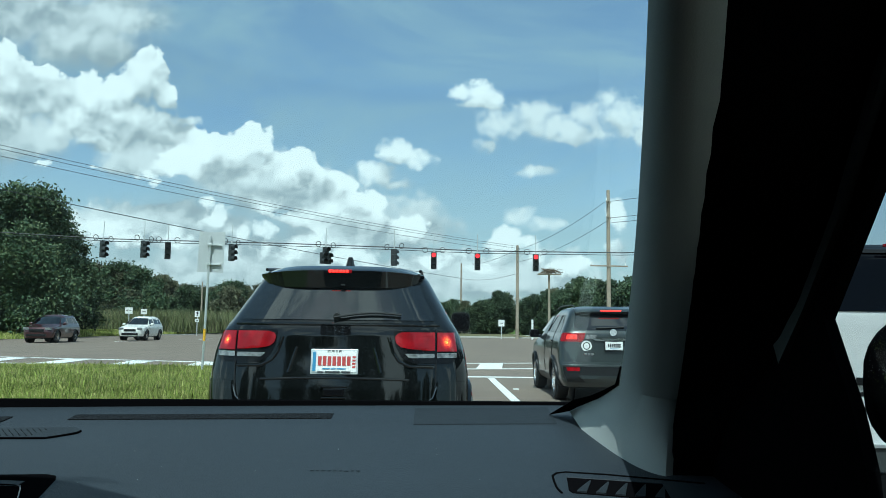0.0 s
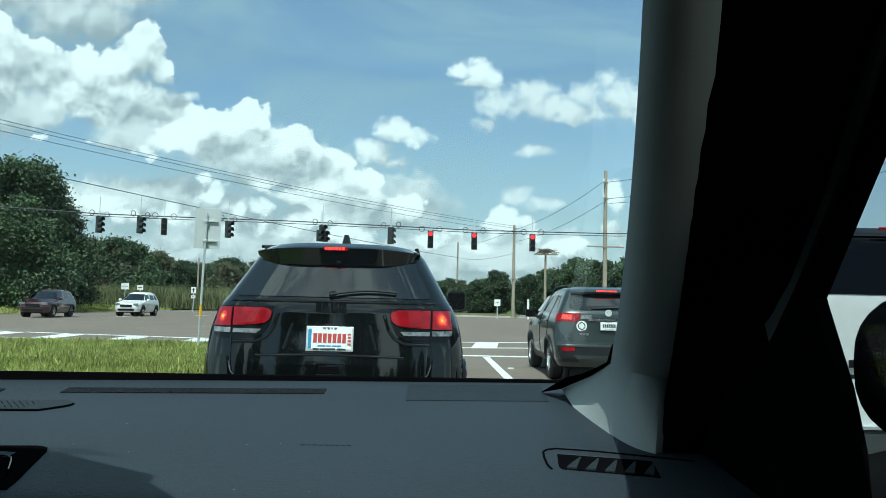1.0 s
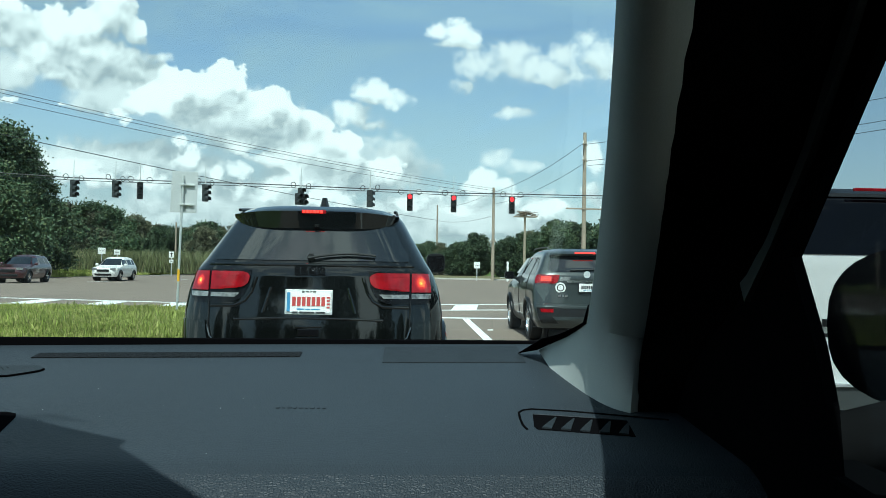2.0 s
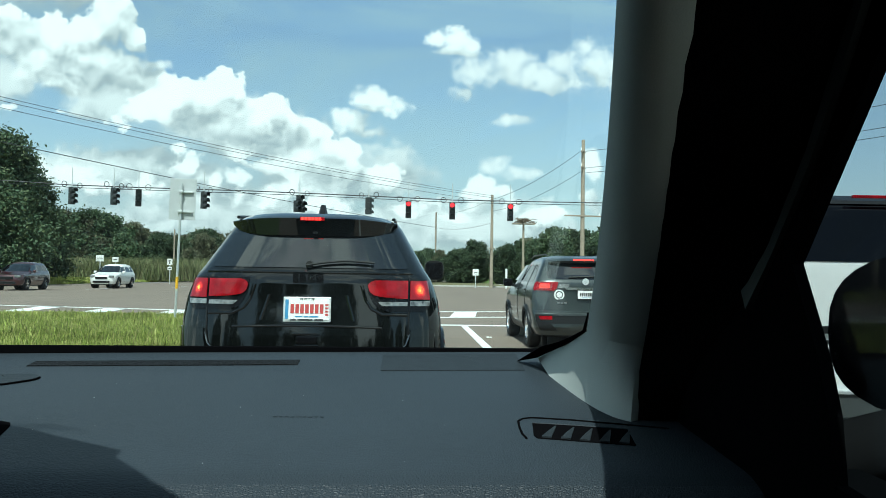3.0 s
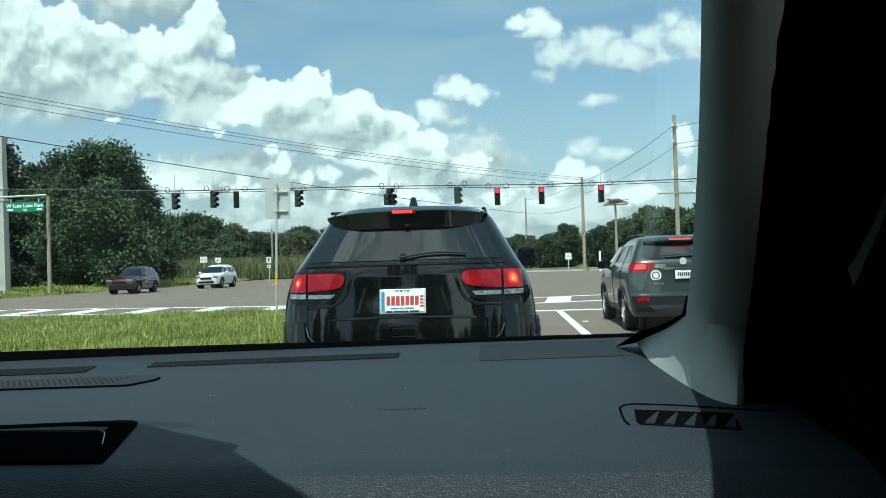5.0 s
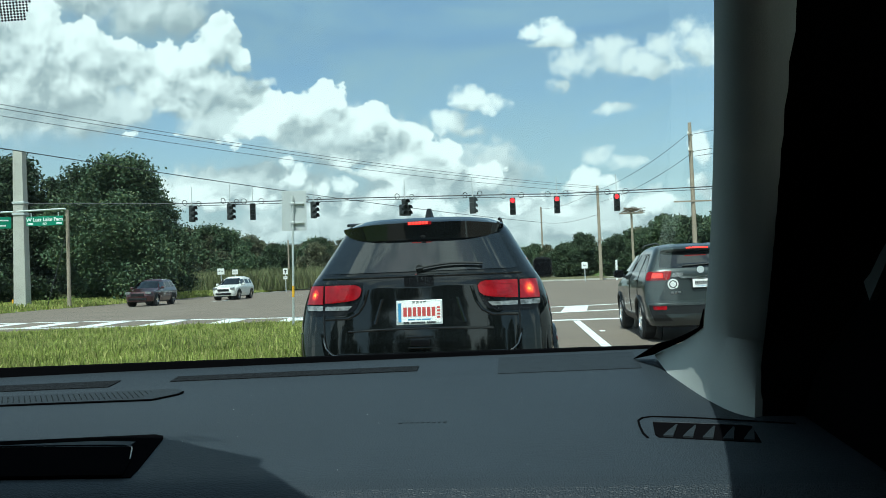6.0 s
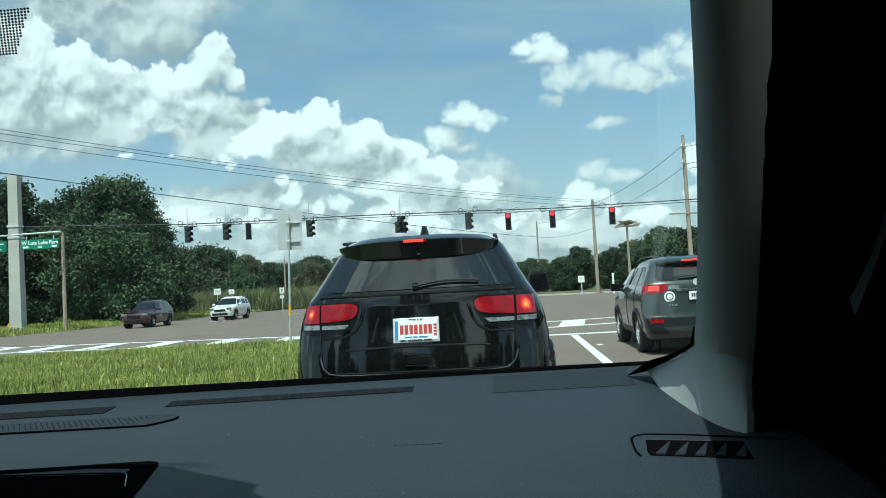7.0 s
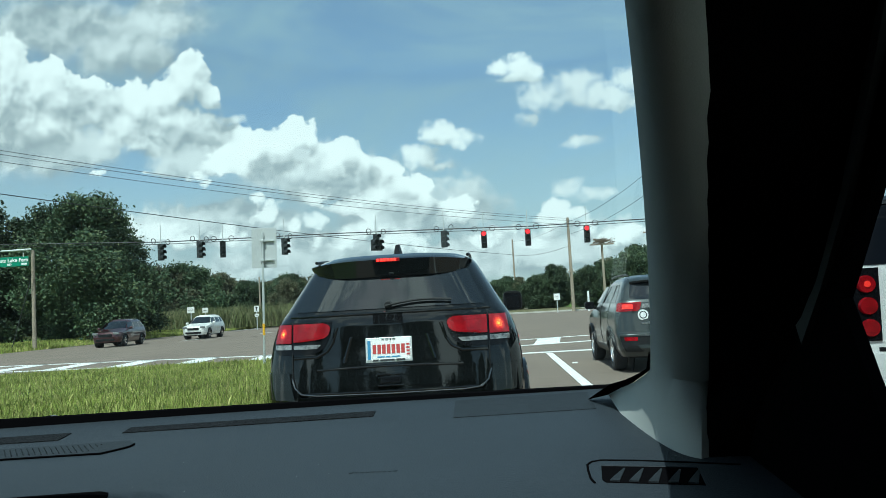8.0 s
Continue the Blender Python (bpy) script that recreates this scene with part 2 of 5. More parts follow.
def glass_pane(name, tint, gloss):
    """Thin see-through pane with a little mirror gloss."""
    m = bpy.data.materials.new(name)
    m.use_nodes = True
    t = m.node_tree
    t.nodes.clear()
    out, mix = t.nodes.new("ShaderNodeOutputMaterial"), t.nodes.new("ShaderNodeMixShader")
    clear, shine = t.nodes.new("ShaderNodeBsdfTransparent"), t.nodes.new("ShaderNodeBsdfGlossy")
    clear.inputs["Color"].default_value = (*tint, 1)
    shine.inputs["Roughness"].default_value = 0.02
    fres = node(t, "ShaderNodeFresnel", IOR=1.45)
    t.links.new(math_node(t, "MULTIPLY", fres.outputs[0], gloss), mix.inputs["Fac"])
    t.links.new(clear.outputs[0], mix.inputs[1])
    t.links.new(shine.outputs[0], mix.inputs[2])
    t.links.new(mix.outputs[0], out.inputs["Surface"])
    return m


M = {
    "asphalt": material("asphalt", (0.165, 0.132, 0.105), 0.85, vary=0.2, scale=0.35, fine=14, bump=0.15, spec=0.3),
    "paint_white": material("road_paint", (0.72, 0.72, 0.7), 0.6, vary=0.12, scale=2.5, fine=30, bump=0.05),
    "soil": material("grass_ground", (0.09, 0.13, 0.03), 0.95, vary=0.35, scale=0.4, fine=7, bump=0.3, spec=0.1),
    "blade": material("grass_blade", (0.2, 0.235, 0.05), 0.7, vary=0.5, scale=0.7, fine=6, spec=0.2, island=0.35, other=(0.36, 0.32, 0.13)),
    "leaf": material("tree_leaf", (0.042, 0.07, 0.034), 0.6, vary=0.45, scale=0.4, fine=3, spec=0.3, random_tint=0.3, island=0.3, other=(0.085, 0.1, 0.04)),
    "leaf_olive": material("olive_leaf", (0.085, 0.09, 0.05), 0.65, vary=0.45, scale=0.4, fine=3, spec=0.25, random_tint=0.35, island=0.3, other=(0.14, 0.13, 0.08)),
    "reed": material("reed_leaf", (0.105, 0.12, 0.05), 0.75, vary=0.45, scale=0.4, fine=3, spec=0.2, island=0.35, other=(0.2, 0.18, 0.1)),
    "bark": material("bark", (0.13, 0.1, 0.07), 0.9, vary=0.3, scale=4, fine=25, bump=0.4, spec=0.2),
    "concrete": material("concrete", (0.42, 0.4, 0.36), 0.85, vary=0.15, scale=1.2, fine=20, bump=0.2, spec=0.3),
    "wood_pole": material("wood_pole", (0.3, 0.25, 0.19), 0.85, vary=0.25, scale=1.5, fine=25, bump=0.3, spec=0.2),
    "galvanised": material("galvanised_steel", (0.6, 0.61, 0.6), 0.45, 0.6, vary=0.12, scale=4, fine=40),
    "sign_back": material("sign_aluminium", (0.5, 0.51, 0.51), 0.5, 0.3, vary=0.08, scale=3, fine=30),
    "sign_white": material("sign_white", (0.75, 0.75, 0.73), 0.5, vary=0.06),
    "sign_green": material("sign_green", (0.01, 0.2, 0.11), 0.45, vary=0.08),
    "yellow": material("yellow_band", (0.75, 0.4, 0.02), 0.5, vary=0.1),
    "cable": material("cable", (0.03, 0.03, 0.03), 0.6),
    "signal_black": material("signal_black", (0.025, 0.028, 0.028), 0.5, vary=0.2),
    "lens_dark": material("dark_lens", (0.03, 0.035, 0.03), 0.2),
    "lens_red": material("red_lens", (0.6, 0.02, 0.02), 0.3, emit=(1.0, 0.025, 0.035), power=1.7),
    "car_black": material("black_car_paint", (0.003, 0.0035, 0.0035), 0.04, vary=0.2, scale=3, fine=50, spec=0.5, coat=0.0),
    "black_trim": material("black_trim", (0.007, 0.007, 0.0075), 0.45, vary=0.2, spec=0.3),
    "dark_glass": material("tinted_glass", (0.004, 0.005, 0.0055), 0.02, vary=0.1, spec=1.0),
    "privacy_glass": material("privacy_glass", (0.003, 0.0035, 0.005), 0.05, vary=0.1, spec=0.15),
    "strip_grey": material("frame_strip_grey", (0.06, 0.065, 0.062), 0.7, vary=0.15, scale=20, fine=300, spec=0.2),
    "dust": material("pale_dust", (0.5, 0.5, 0.48), 0.9, vary=0.2),
    "grey_paint": material("grey_car_paint", (0.029, 0.036, 0.035), 0.3, 0.4, vary=0.1, scale=3, fine=80, coat=0.8),
    "white_paint": material("white_car_paint", (0.7, 0.69, 0.65), 0.35, vary=0.05, coat=0.6),
    "maroon_paint": material("maroon_car_paint", (0.045, 0.009, 0.012), 0.3, 0.3, vary=0.1, coat=1.0),
    "chrome": material("chrome", (0.75, 0.75, 0.75), 0.12, 1.0, vary=0.05),
    "tyre": material("tyre_rubber", (0.018, 0.018, 0.018), 0.85, vary=0.2),
    "lamp_red": material("red_lamp_glass", (0.2, 0.002, 0.006), 0.15, vary=0.6, scale=14, fine=90, spec=0.3, coat=0.2, emit=(0.9, 0.008, 0.025), power=0.05),
    "lamp_glow": material("glowing_lamp_glass", (0.5, 0.01, 0.01), 0.2, vary=0.4, scale=40, fine=90, emit=(1.0, 0.05, 0.03), power=0.8),
    "lamp_clear": material("clear_lamp_glass", (0.16, 0.165, 0.165), 0.15, vary=0.9, scale=30, fine=70, coat=1.0),
    "plate_white": material("number_plate", (0.75, 0.74, 0.72), 0.4, vary=0.05),
    "ink_red": material("red_ink", (0.4, 0.045, 0.04), 0.5),
    "ink_blue": material("blue_ink", (0.05, 0.22, 0.4), 0.5),
    "ink_black": material("black_ink", (0.02, 0.02, 0.02), 0.5),
    "dash": material("dashboard_plastic", (0.0165, 0.0225, 0.028), 0.6, vary=0.14, scale=5, fine=450, bump=0.3, spec=0.3),
    "slot_mesh": material("perforated_plastic", (0.009, 0.01, 0.011), 0.7, vary=0.8, scale=160, fine=330, bump=0.9, spec=0.1),
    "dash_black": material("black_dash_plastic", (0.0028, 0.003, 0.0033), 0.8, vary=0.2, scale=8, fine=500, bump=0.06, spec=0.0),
    "gloss_black": material("gloss_black", (0.005, 0.005, 0.006), 0.15, vary=0.1, spec=0.2),
    "pillar": material("pillar_cloth", (0.46, 0.49, 0.455), 0.85, vary=0.08, scale=10, fine=700, bump=0.1, spec=0.2),
    "liner": material("cabin_lining", (0.008, 0.008, 0.008), 0.9, vary=0.1, spec=0.0),
    # black print and plastic, also laid flat where recesses are in shade
    "frit_and_shade": material("black_frit_and_shade", (0.003, 0.003, 0.0035), 0.8, vary=0.1, spec=0.0),
}
M["dry_verge"] = material("dry_verge", (0.13, 0.12, 0.065), 0.95, vary=0.4, scale=0.4, fine=4, bump=0.3, spec=0.1)
M["trim_glint"] = material("bumper_glint_metal", (0.16, 0.165, 0.165), 0.12, 0.9, vary=0.1)
M["led_red"] = material("lit_red_led", (0.9, 0.02, 0.02), 0.2, emit=(1.0, 0.03, 0.02), power=2.6)
M["dash_cover"] = material("dash_end_plastic", (0.0135, 0.0175, 0.0205), 0.65, vary=0.3, scale=60, fine=500, bump=0.15, spec=0.2)


def leather(name, color):
    """Moulded leather grain: small cells with sunken joints."""
    m = material(name, color, 0.55, vary=0.15, scale=6, fine=300, spec=0.35)
    t = m.node_tree
    tc = t.nodes.new("ShaderNodeTexCoord")
    cells = node(t, "ShaderNodeTexVoronoi", Scale=330.0)
    cells.feature = "DISTANCE_TO_EDGE"
    t.links.new(tc.outputs["Object"], cells.inputs["Vector"])
    bp = node(t, "ShaderNodeBump", Strength=0.7, Distance=0.0008)
    t.links.new(math_node(t, "MINIMUM", math_node(t, "MULTIPLY", cells.outputs["Distance"], 4.0), 1.0), bp.inputs["Height"])
    t.links.new(bp.outputs[0], t.nodes["Principled BSDF"].inputs["Normal"])
    return m


def lit_bulb(name, radius):
    """Lamp glass that glows orange at its bulb and fades to red round it."""
    m = bpy.data.materials.new(name)
    m.use_nodes = True
    t = m.node_tree
    b = t.nodes["Principled BSDF"]
    tc, scaled = t.nodes.new("ShaderNodeTexCoord"), t.nodes.new("ShaderNodeVectorMath")
    scaled.operation = "SCALE"
    scaled.inputs["Scale"].default_value = 1 / radius
    t.links.new(tc.outputs["Object"], scaled.inputs[0])
    glow = t.nodes.new("ShaderNodeTexGradient")
    glow.gradient_type = "SPHERICAL"
    t.links.new(scaled.outputs[0], glow.inputs[0])
    facets = node(t, "ShaderNodeTexVoronoi", Scale=110.0)
    t.links.new(tc.outputs["Object"], facets.inputs["Vector"])
    near = math_node(t, "MULTIPLY", glow.outputs["Fac"], math_node(t, "SUBTRACT", 1.35, math_node(t, "MULTIPLY", facets.outputs["Distance"], 0.9)), clamp=True)
    ramp = t.nodes.new("ShaderNodeValToRGB")
    ramp.color_ramp.elements[0].color, ramp.color_ramp.elements[1].color = (0.7, 0.006, 0.02, 1), (1.0, 0.42, 0.05, 1)
    for at, c in ((0.35, (1.0, 0.02, 0.02, 1)), (0.6, (1.0, 0.14, 0.03, 1))):
        ramp.color_ramp.elements.new(at).color = c
    t.links.new(near, ramp.inputs["Fac"])
    t.links.new(ramp.outputs[0], b.inputs["Emission Color"])
    t.links.new(math_node(t, "ADD", 0.08, math_node(t, "MULTIPLY", math_node(t, "POWER", near, 1.8), 3.0)), b.inputs["Emission Strength"])
    b.inputs["Base Color"].default_value, b.inputs["Roughness"].default_value = (0.2, 0.002, 0.006, 1), 0.15
    return m


M["dash_leather"] = leather("grained_dash_leather", (0.0165, 0.0225, 0.028))
M["bulb_wide"], M["bulb_small"] = lit_bulb("brake_lamp_glow", 0.066), lit_bulb("small_brake_lamp_glow", 0.05)
M["windscreen"] = glass_pane("windscreen_glass", (0.95, 0.98, 0.965), 0.08)
M["side_glass"] = glass_pane("side_glass", (0.76, 0.79, 0.8), 0.06)


# ---- building helpers ----
def part(name, bm, mat, parent=None, label="", smooth=False, m=None):
    me = bpy.data.meshes.new(name)
    bm.to_mesh(me)
    bm.free()
    me.materials.append(M[mat])
    if smooth:
        me.shade_smooth()
        me.set_sharp_from_angle(angle=radians(35))
    ob = new(name, me)
    ob.parent = parent
    if m is not None:
        ob.matrix_basis = m
    if label:
        tagged(ob, label)
    return ob


def sheet(name, verts, faces, mat, parent=None, label="", smooth=False):
    me = bpy.data.meshes.new(name)
    me.from_pydata(verts, [], faces)
    me.materials.append(M[mat])
    if smooth:
        me.shade_smooth()
        me.set_sharp_from_angle(angle=radians(35))
    ob = new(name, me)
    ob.parent = parent
    if label:
        tagged(ob, label)
    return ob


def thing(name, m, label, category, group="", kind=""):
    ob = new(name)
    ob.empty_display_size = 0.1
    ob.matrix_basis = m
    return tagged(ob, label, category, group, kind)


def box(sx, sy, sz, at=(0, 0, 0), bevel=0.0, bm=None, turn=None):
    bm = bm or bmesh.new()
    m = Matrix.Translation(at) @ (turn or Matrix()) @ Matrix.Diagonal((sx, sy, sz, 1))
    made = bmesh.ops.create_cube(bm, size=1, matrix=m)
    if bevel:
        edges = list({e for v in made["verts"] for e in v.link_edges})
        bmesh.ops.bevel(bm, geom=edges, offset=bevel, segments=2, affect="EDGES", profile=0.6)
    return bm


def rod(a, b, r, r2=None, sides=10, bm=None, caps=True):
    bm = bm or bmesh.new()
    a, b = Vector(a), Vector(b)
    turn = (b - a).to_track_quat("Z", "Y").to_matrix().to_4x4()
    bmesh.ops.create_cone(bm, cap_ends=caps, segments=sides, radius1=r, radius2=r if r2 is None else r2, depth=(b - a).length,
                          matrix=Matrix.Translation((a + b) / 2) @ turn)
    return bm


def pipe(points, r, sides=6, bm=None):
    """A round tube along points."""
    bm = bm or bmesh.new()
    rings = []
    for i, p in enumerate(points):
        p = Vector(p)
        d = Vector(points[min(i + 1, len(points) - 1)]) - Vector(points[max(i - 1, 0)])
        q = d.to_track_quat("Z", "Y")
        rings.append([bm.verts.new(p + q @ Vector((r * math.cos(k * math.tau / sides), r * math.sin(k * math.tau / sides), 0))) for k in range(sides)])
    for a, b in zip(rings, rings[1:]):
        for k in range(sides):
            bm.faces.new((a[k], a[(k + 1) % sides], b[(k + 1) % sides], b[k]))
    bm.faces.new(rings[0][::-1])
    bm.faces.new(rings[-1])
    return bm


def grid(rows, bm=None, close=False):
    """Quads over rows of points."""
    bm = bm or bmesh.new()
    vs = [[bm.verts.new(p) for p in row] for row in rows]
    for a, b in zip(vs, vs[1:]):
        n = len(a)
        for k in range(n if close else n - 1):
            bm.faces.new((a[k], a[(k + 1) % n], b[(k + 1) % n], b[k]))
    return bm


def slab(rows, depth, bm=None):
    """A curved plate: the grid of rows and the same grid moved by depth, with sides."""
    bm = bm or bmesh.new()
    d = Vector(depth)
    top = [[bm.verts.new(Vector(p)) for p in row] for row in rows]
    low = [[bm.verts.new(Vector(p) + d) for p in row] for row in rows]
    nr, nc = len(rows), len(rows[0])
    for i in range(nr - 1):
        for k in range(nc - 1):
            bm.faces.new((top[i][k], top[i][k + 1], top[i + 1][k + 1], top[i + 1][k]))
            bm.faces.new((low[i][k], low[i + 1][k], low[i + 1][k + 1], low[i][k + 1]))
    ring = [(0, k) for k in range(nc)] + [(i, nc - 1) for i in range(1, nr)] + [(nr - 1, k) for k in range(nc - 2, -1, -1)] + [(i, 0) for i in range(nr - 2, 0, -1)]
    for (i, k), (i2, k2) in zip(ring, ring[1:] + ring[:1]):
        bm.faces.new((top[i][k], low[i][k], low[i2][k2], top[i2][k2]))
    bmesh.ops.recalc_face_normals(bm, faces=bm.faces)
    return bm


def prism(outline, depth, bm=None):
    """A flat outline of points, given thickness along depth."""
    bm = bm or bmesh.new()
    d = Vector(depth)
    a = [bm.verts.new(Vector(p)) for p in outline]
    b = [bm.verts.new(Vector(p) + d) for p in outline]
    bm.faces.new(a)
    bm.faces.new(b[::-1])
    for k in range(len(a)):
        bm.faces.new((a[k], b[k], b[(k + 1) % len(a)], a[(k + 1) % len(a)]))
    bmesh.ops.recalc_face_normals(bm, faces=bm.faces)
    return bm


def lerp(x, keys):
    return float(np.interp(x, [k[0] for k in keys], [k[1] for k in keys]))


# ---- ground, roads and markings ----
def ground_and_roads():
    tagged(sheet("ground", [(-2500, -2500, -0.06), (2500, -2500, -0.06), (2500, 2500, -0.06), (-2500, 2500, -0.06)], [(0, 1, 2, 3)], "soil"),
           "flat grassy ground out to the horizon", "ground", kind="structure")
    far = [(-28.5, -60), (13, -60), (13, 26), (18, 33), (40, 36), (400, 40), (400, 70), (40, 68), (16, 72), (12, 78), (12, 420),
           (-26, 420), (-26, 84), (-29.5, 76), (-29.5, 40)]
    bm = prism([(x, y, 0.0) for x, y in far], (0, 0, -0.05))
    tagged(part("road", bm, "asphalt"), "wide brownish worn asphalt of a divided highway junction", "road", kind="structure")


def marking(name, corners, label):
    tagged(part(name, prism([(x, y, 0.008) for x, y in corners], (0, 0, -0.006)), "paint_white"), label, "road marking", kind="structure")


def line(name, a, b, w, label):
    a, b = Vector((*a, 0)), Vector((*b, 0))
    n = (b - a).normalized().cross(Vector((0, 0, 1))) * w / 2
    marking(name, [(p.x, p.y) for p in (a - n, b - n, b + n, a + n)], label)


def markings():
    line("lane_line", (1.42, -30), (1.5, 19.9), 0.16, "solid white lane line, worn paint on asphalt")
    line("lane_line", (5.15, -30), (5.2, 19.9), 0.16, "solid white lane line, worn paint on asphalt")
    line("stop_line", (-2.3, 20.3), (8.8, 20.3), 0.34, "white stop line across the lanes")
    for a, b in (((1.2, 24.0), (9, 26.4)), ((1.2, 27.6), (9, 30.0)), ((-3, 22.7), (1.2, 24.0)), ((-3, 26.0), (1.2, 27.6)),
                 ((-3, 22.0), (-30, 28.4)), ((-3, 25.2), (-30, 32.2))):
        line("crosswalk_line", a, b, 0.3, "white boundary line of the zebra crossing")
    for k in range(10):
        x = -4.6 - 2.35 * k
        y = 22.35 + (-3 - x) * 0.245
        marking("crosswalk_bar", [(x - 0.38, y), (x + 0.38, y - 0.18), (x + 0.1, y + 3.2), (x - 0.66, y + 3.4)], "white bar of the zebra crossing, worn paint")
    for x in (1.75, 3.9, 6.1, 8.2):
        y = 24.2 + (x - 1.2) * 0.31
        marking("crosswalk_bar", [(x - 0.4, y - 0.12), (x + 0.4, y + 0.12), (x + 0.75, y + 3.6), (x - 0.05, y + 3.4)], "white bar of the zebra crossing, worn paint")
    for p in ((-20.5, 52), (-18, 62)):
        line("lane_line", p, (p[0] + 0.2, p[1] + 3), 0.15, "short white lane dash on asphalt")
    stud = thing("road_stud", pose(1.76, 16.4, 0.0), "small white raised road stud beside the lane line", "road stud")
    part("body", box(0.11, 0.1, 0.02, (0, 0, 0.009), 0.006), "sign_white", stud)


def kerbs():
    pts = [(40, 68.2), (26, 69.5), (17.5, 71.8), (12.2, 77.6), (12.1, 120)]
    for a, b in zip(pts, pts[1:]):
        a, b = Vector((*a, 0)), Vector((*b, 0))
        n = (b - a).normalized().cross(Vector((0, 0, 1))) * 0.25
        tagged(part("kerb", prism([a - n + Vector((0, 0, 0.14)), b - n + Vector((0, 0, 0.14)), b + n + Vector((0, 0, 0.14)), a + n + Vector((0, 0, 0.14))], (0, 0, -0.2)), "concrete"),
               "pale concrete kerb round the far corner", "kerb", kind="structure")
    for a, b in (((-29.6, 40), (-29.6, 76)), ((-29.6, 76), (-26.1, 84)), ((-26.1, 84), (-26.1, 130))):
        a, b = Vector((*a, 0.05)), Vector((*b, 0.05))
        n = (b - a).normalized().cross(Vector((0, 0, 1))) * 0.2
        tagged(part("kerb", prism([a - n, b - n, b + n, a + n], (0, 0, -0.1)), "concrete"), "low pale concrete road edge", "kerb", kind="structure")


ground_and_roads()
markings()
kerbs()


# ---- grass ----
def blades(name, spots, height, width, mat, label, seed, lean=0.5):
    """Many bent grass blades, one mesh; spots: an array of x, y, z."""
    rng = np.random.default_rng(seed)
    n = len(spots)
    turn = rng.uniform(0, math.tau, n)
    h = height * rng.uniform(0.45, 1.25, n)
    w = width * rng.uniform(0.6, 1.3, n)
    side = np.stack([np.cos(turn), np.sin(turn), 0 * turn], 1) * w[:, None]
    away = rng.uniform(0, math.tau, n)
    bend = np.stack([np.cos(away), np.sin(away), 0 * away], 1) * (h * lean * rng.uniform(0.1, 1.0, n))[:, None]
    up = np.stack([0 * h, 0 * h, h], 1)
    v = np.stack([spots - side, spots + side, spots + side * 0.7 + up * 0.6 + bend * 0.4, spots - side * 0.7 + up * 0.6 + bend * 0.4, spots + up + bend], 1)
    f = []
    for k in range(n):
        b = 5 * k
        f += [(b, b + 1, b + 2, b + 3), (b + 3, b + 2, b + 4)]
    return tagged(sheet(name, v.reshape(-1, 3).tolist(), f, mat), label, "grass", kind="stuff")


def median_height(x, y):
    edge = min(22.0 - 0.02 * (x + 8) ** 2 - y, -2.35 - x, x + 15.0)
    return 0.02 + 0.1 * max(0.0, min(1.0, edge / 1.2))


def median():
    xs, ys = np.linspace(-15.4, -2.3, 40), np.linspace(-20, 22.2, 110)
    rows = []
    for y in ys:
        rows.append([(x, min(y, 22.2 - 0.02 * (x + 8) ** 2), median_height(x, y) + 0.02 * noise.noise((x * 0.6, y * 0.6, 0))) for x in xs])
    bm = grid(rows)
    tagged(part("median_ground", bm, "soil", smooth=True), "raised earth of the grassy central reservation", "ground", kind="structure")
    rng = np.random.default_rng(3)
    n = 210000
    y = 3.5 + 18.6 * rng.random(n) ** 1.25
    x = -2.3 - 12.8 * rng.random(n)
    keep = y < 22.1 - 0.02 * (x + 8) ** 2
    x, y = x[keep], y[keep]
    z = np.array([median_height(a, b) for a, b in zip(x, y)])
    blades("median_grass", np.stack([x, y, z], 1), 0.095, 0.0055, "blade", "rough green roadside grass on the central reservation", 4)
    tall = rng.random(len(x)) < 0.035
    blades("median_weed", np.stack([x, y, z], 1)[tall], 0.17, 0.011, "blade", "taller weeds among the grass of the reservation", 5, 0.8)


def verge_height(x, y):
    return 0.25 * max(0.0, min(1.0, (-28.6 - x) / 4))


def verges():
    rows = [[(x, y, verge_height(x, y) - 0.02 + 0.05 * noise.noise((x * 0.3, y * 0.3, 2))) for x in np.linspace(-110, -28.9, 30)] for y in np.linspace(28, 130, 40)]
    tagged(part("verge_ground", grid(rows), "soil", smooth=True), "grassy verge beside the far carriageway", "ground", kind="structure")
    rng = np.random.default_rng(8)
    x, y = -28.8 - 9 * rng.random(26000) ** 1.3, 34 + 70 * rng.random(26000)
    z = np.array([verge_height(a, b) for a, b in zip(x, y)])
    blades("verge_grass", np.stack([x, y, z], 1), 0.22, 0.03, "blade", "mown grass of the far roadside verge", 9)
    x, y = -66 + 44 * rng.random(26000), 90 + 16 * rng.random(26000)
    blades("reed_bed", np.stack([x, y, 0 * x + 0.2], 1), 2.3, 0.04, "reed", "tall pale green reeds and scrub below the trees", 10, 0.7)
    x, y = 12.6 + 40 * rng.random(9000) ** 1.5, 73 + 8 * rng.random(9000)
    blades("corner_grass", np.stack([x, y, 0 * x - 0.05], 1), 0.25, 0.03, "blade", "grass on the far street corner", 11)


median()
verges()


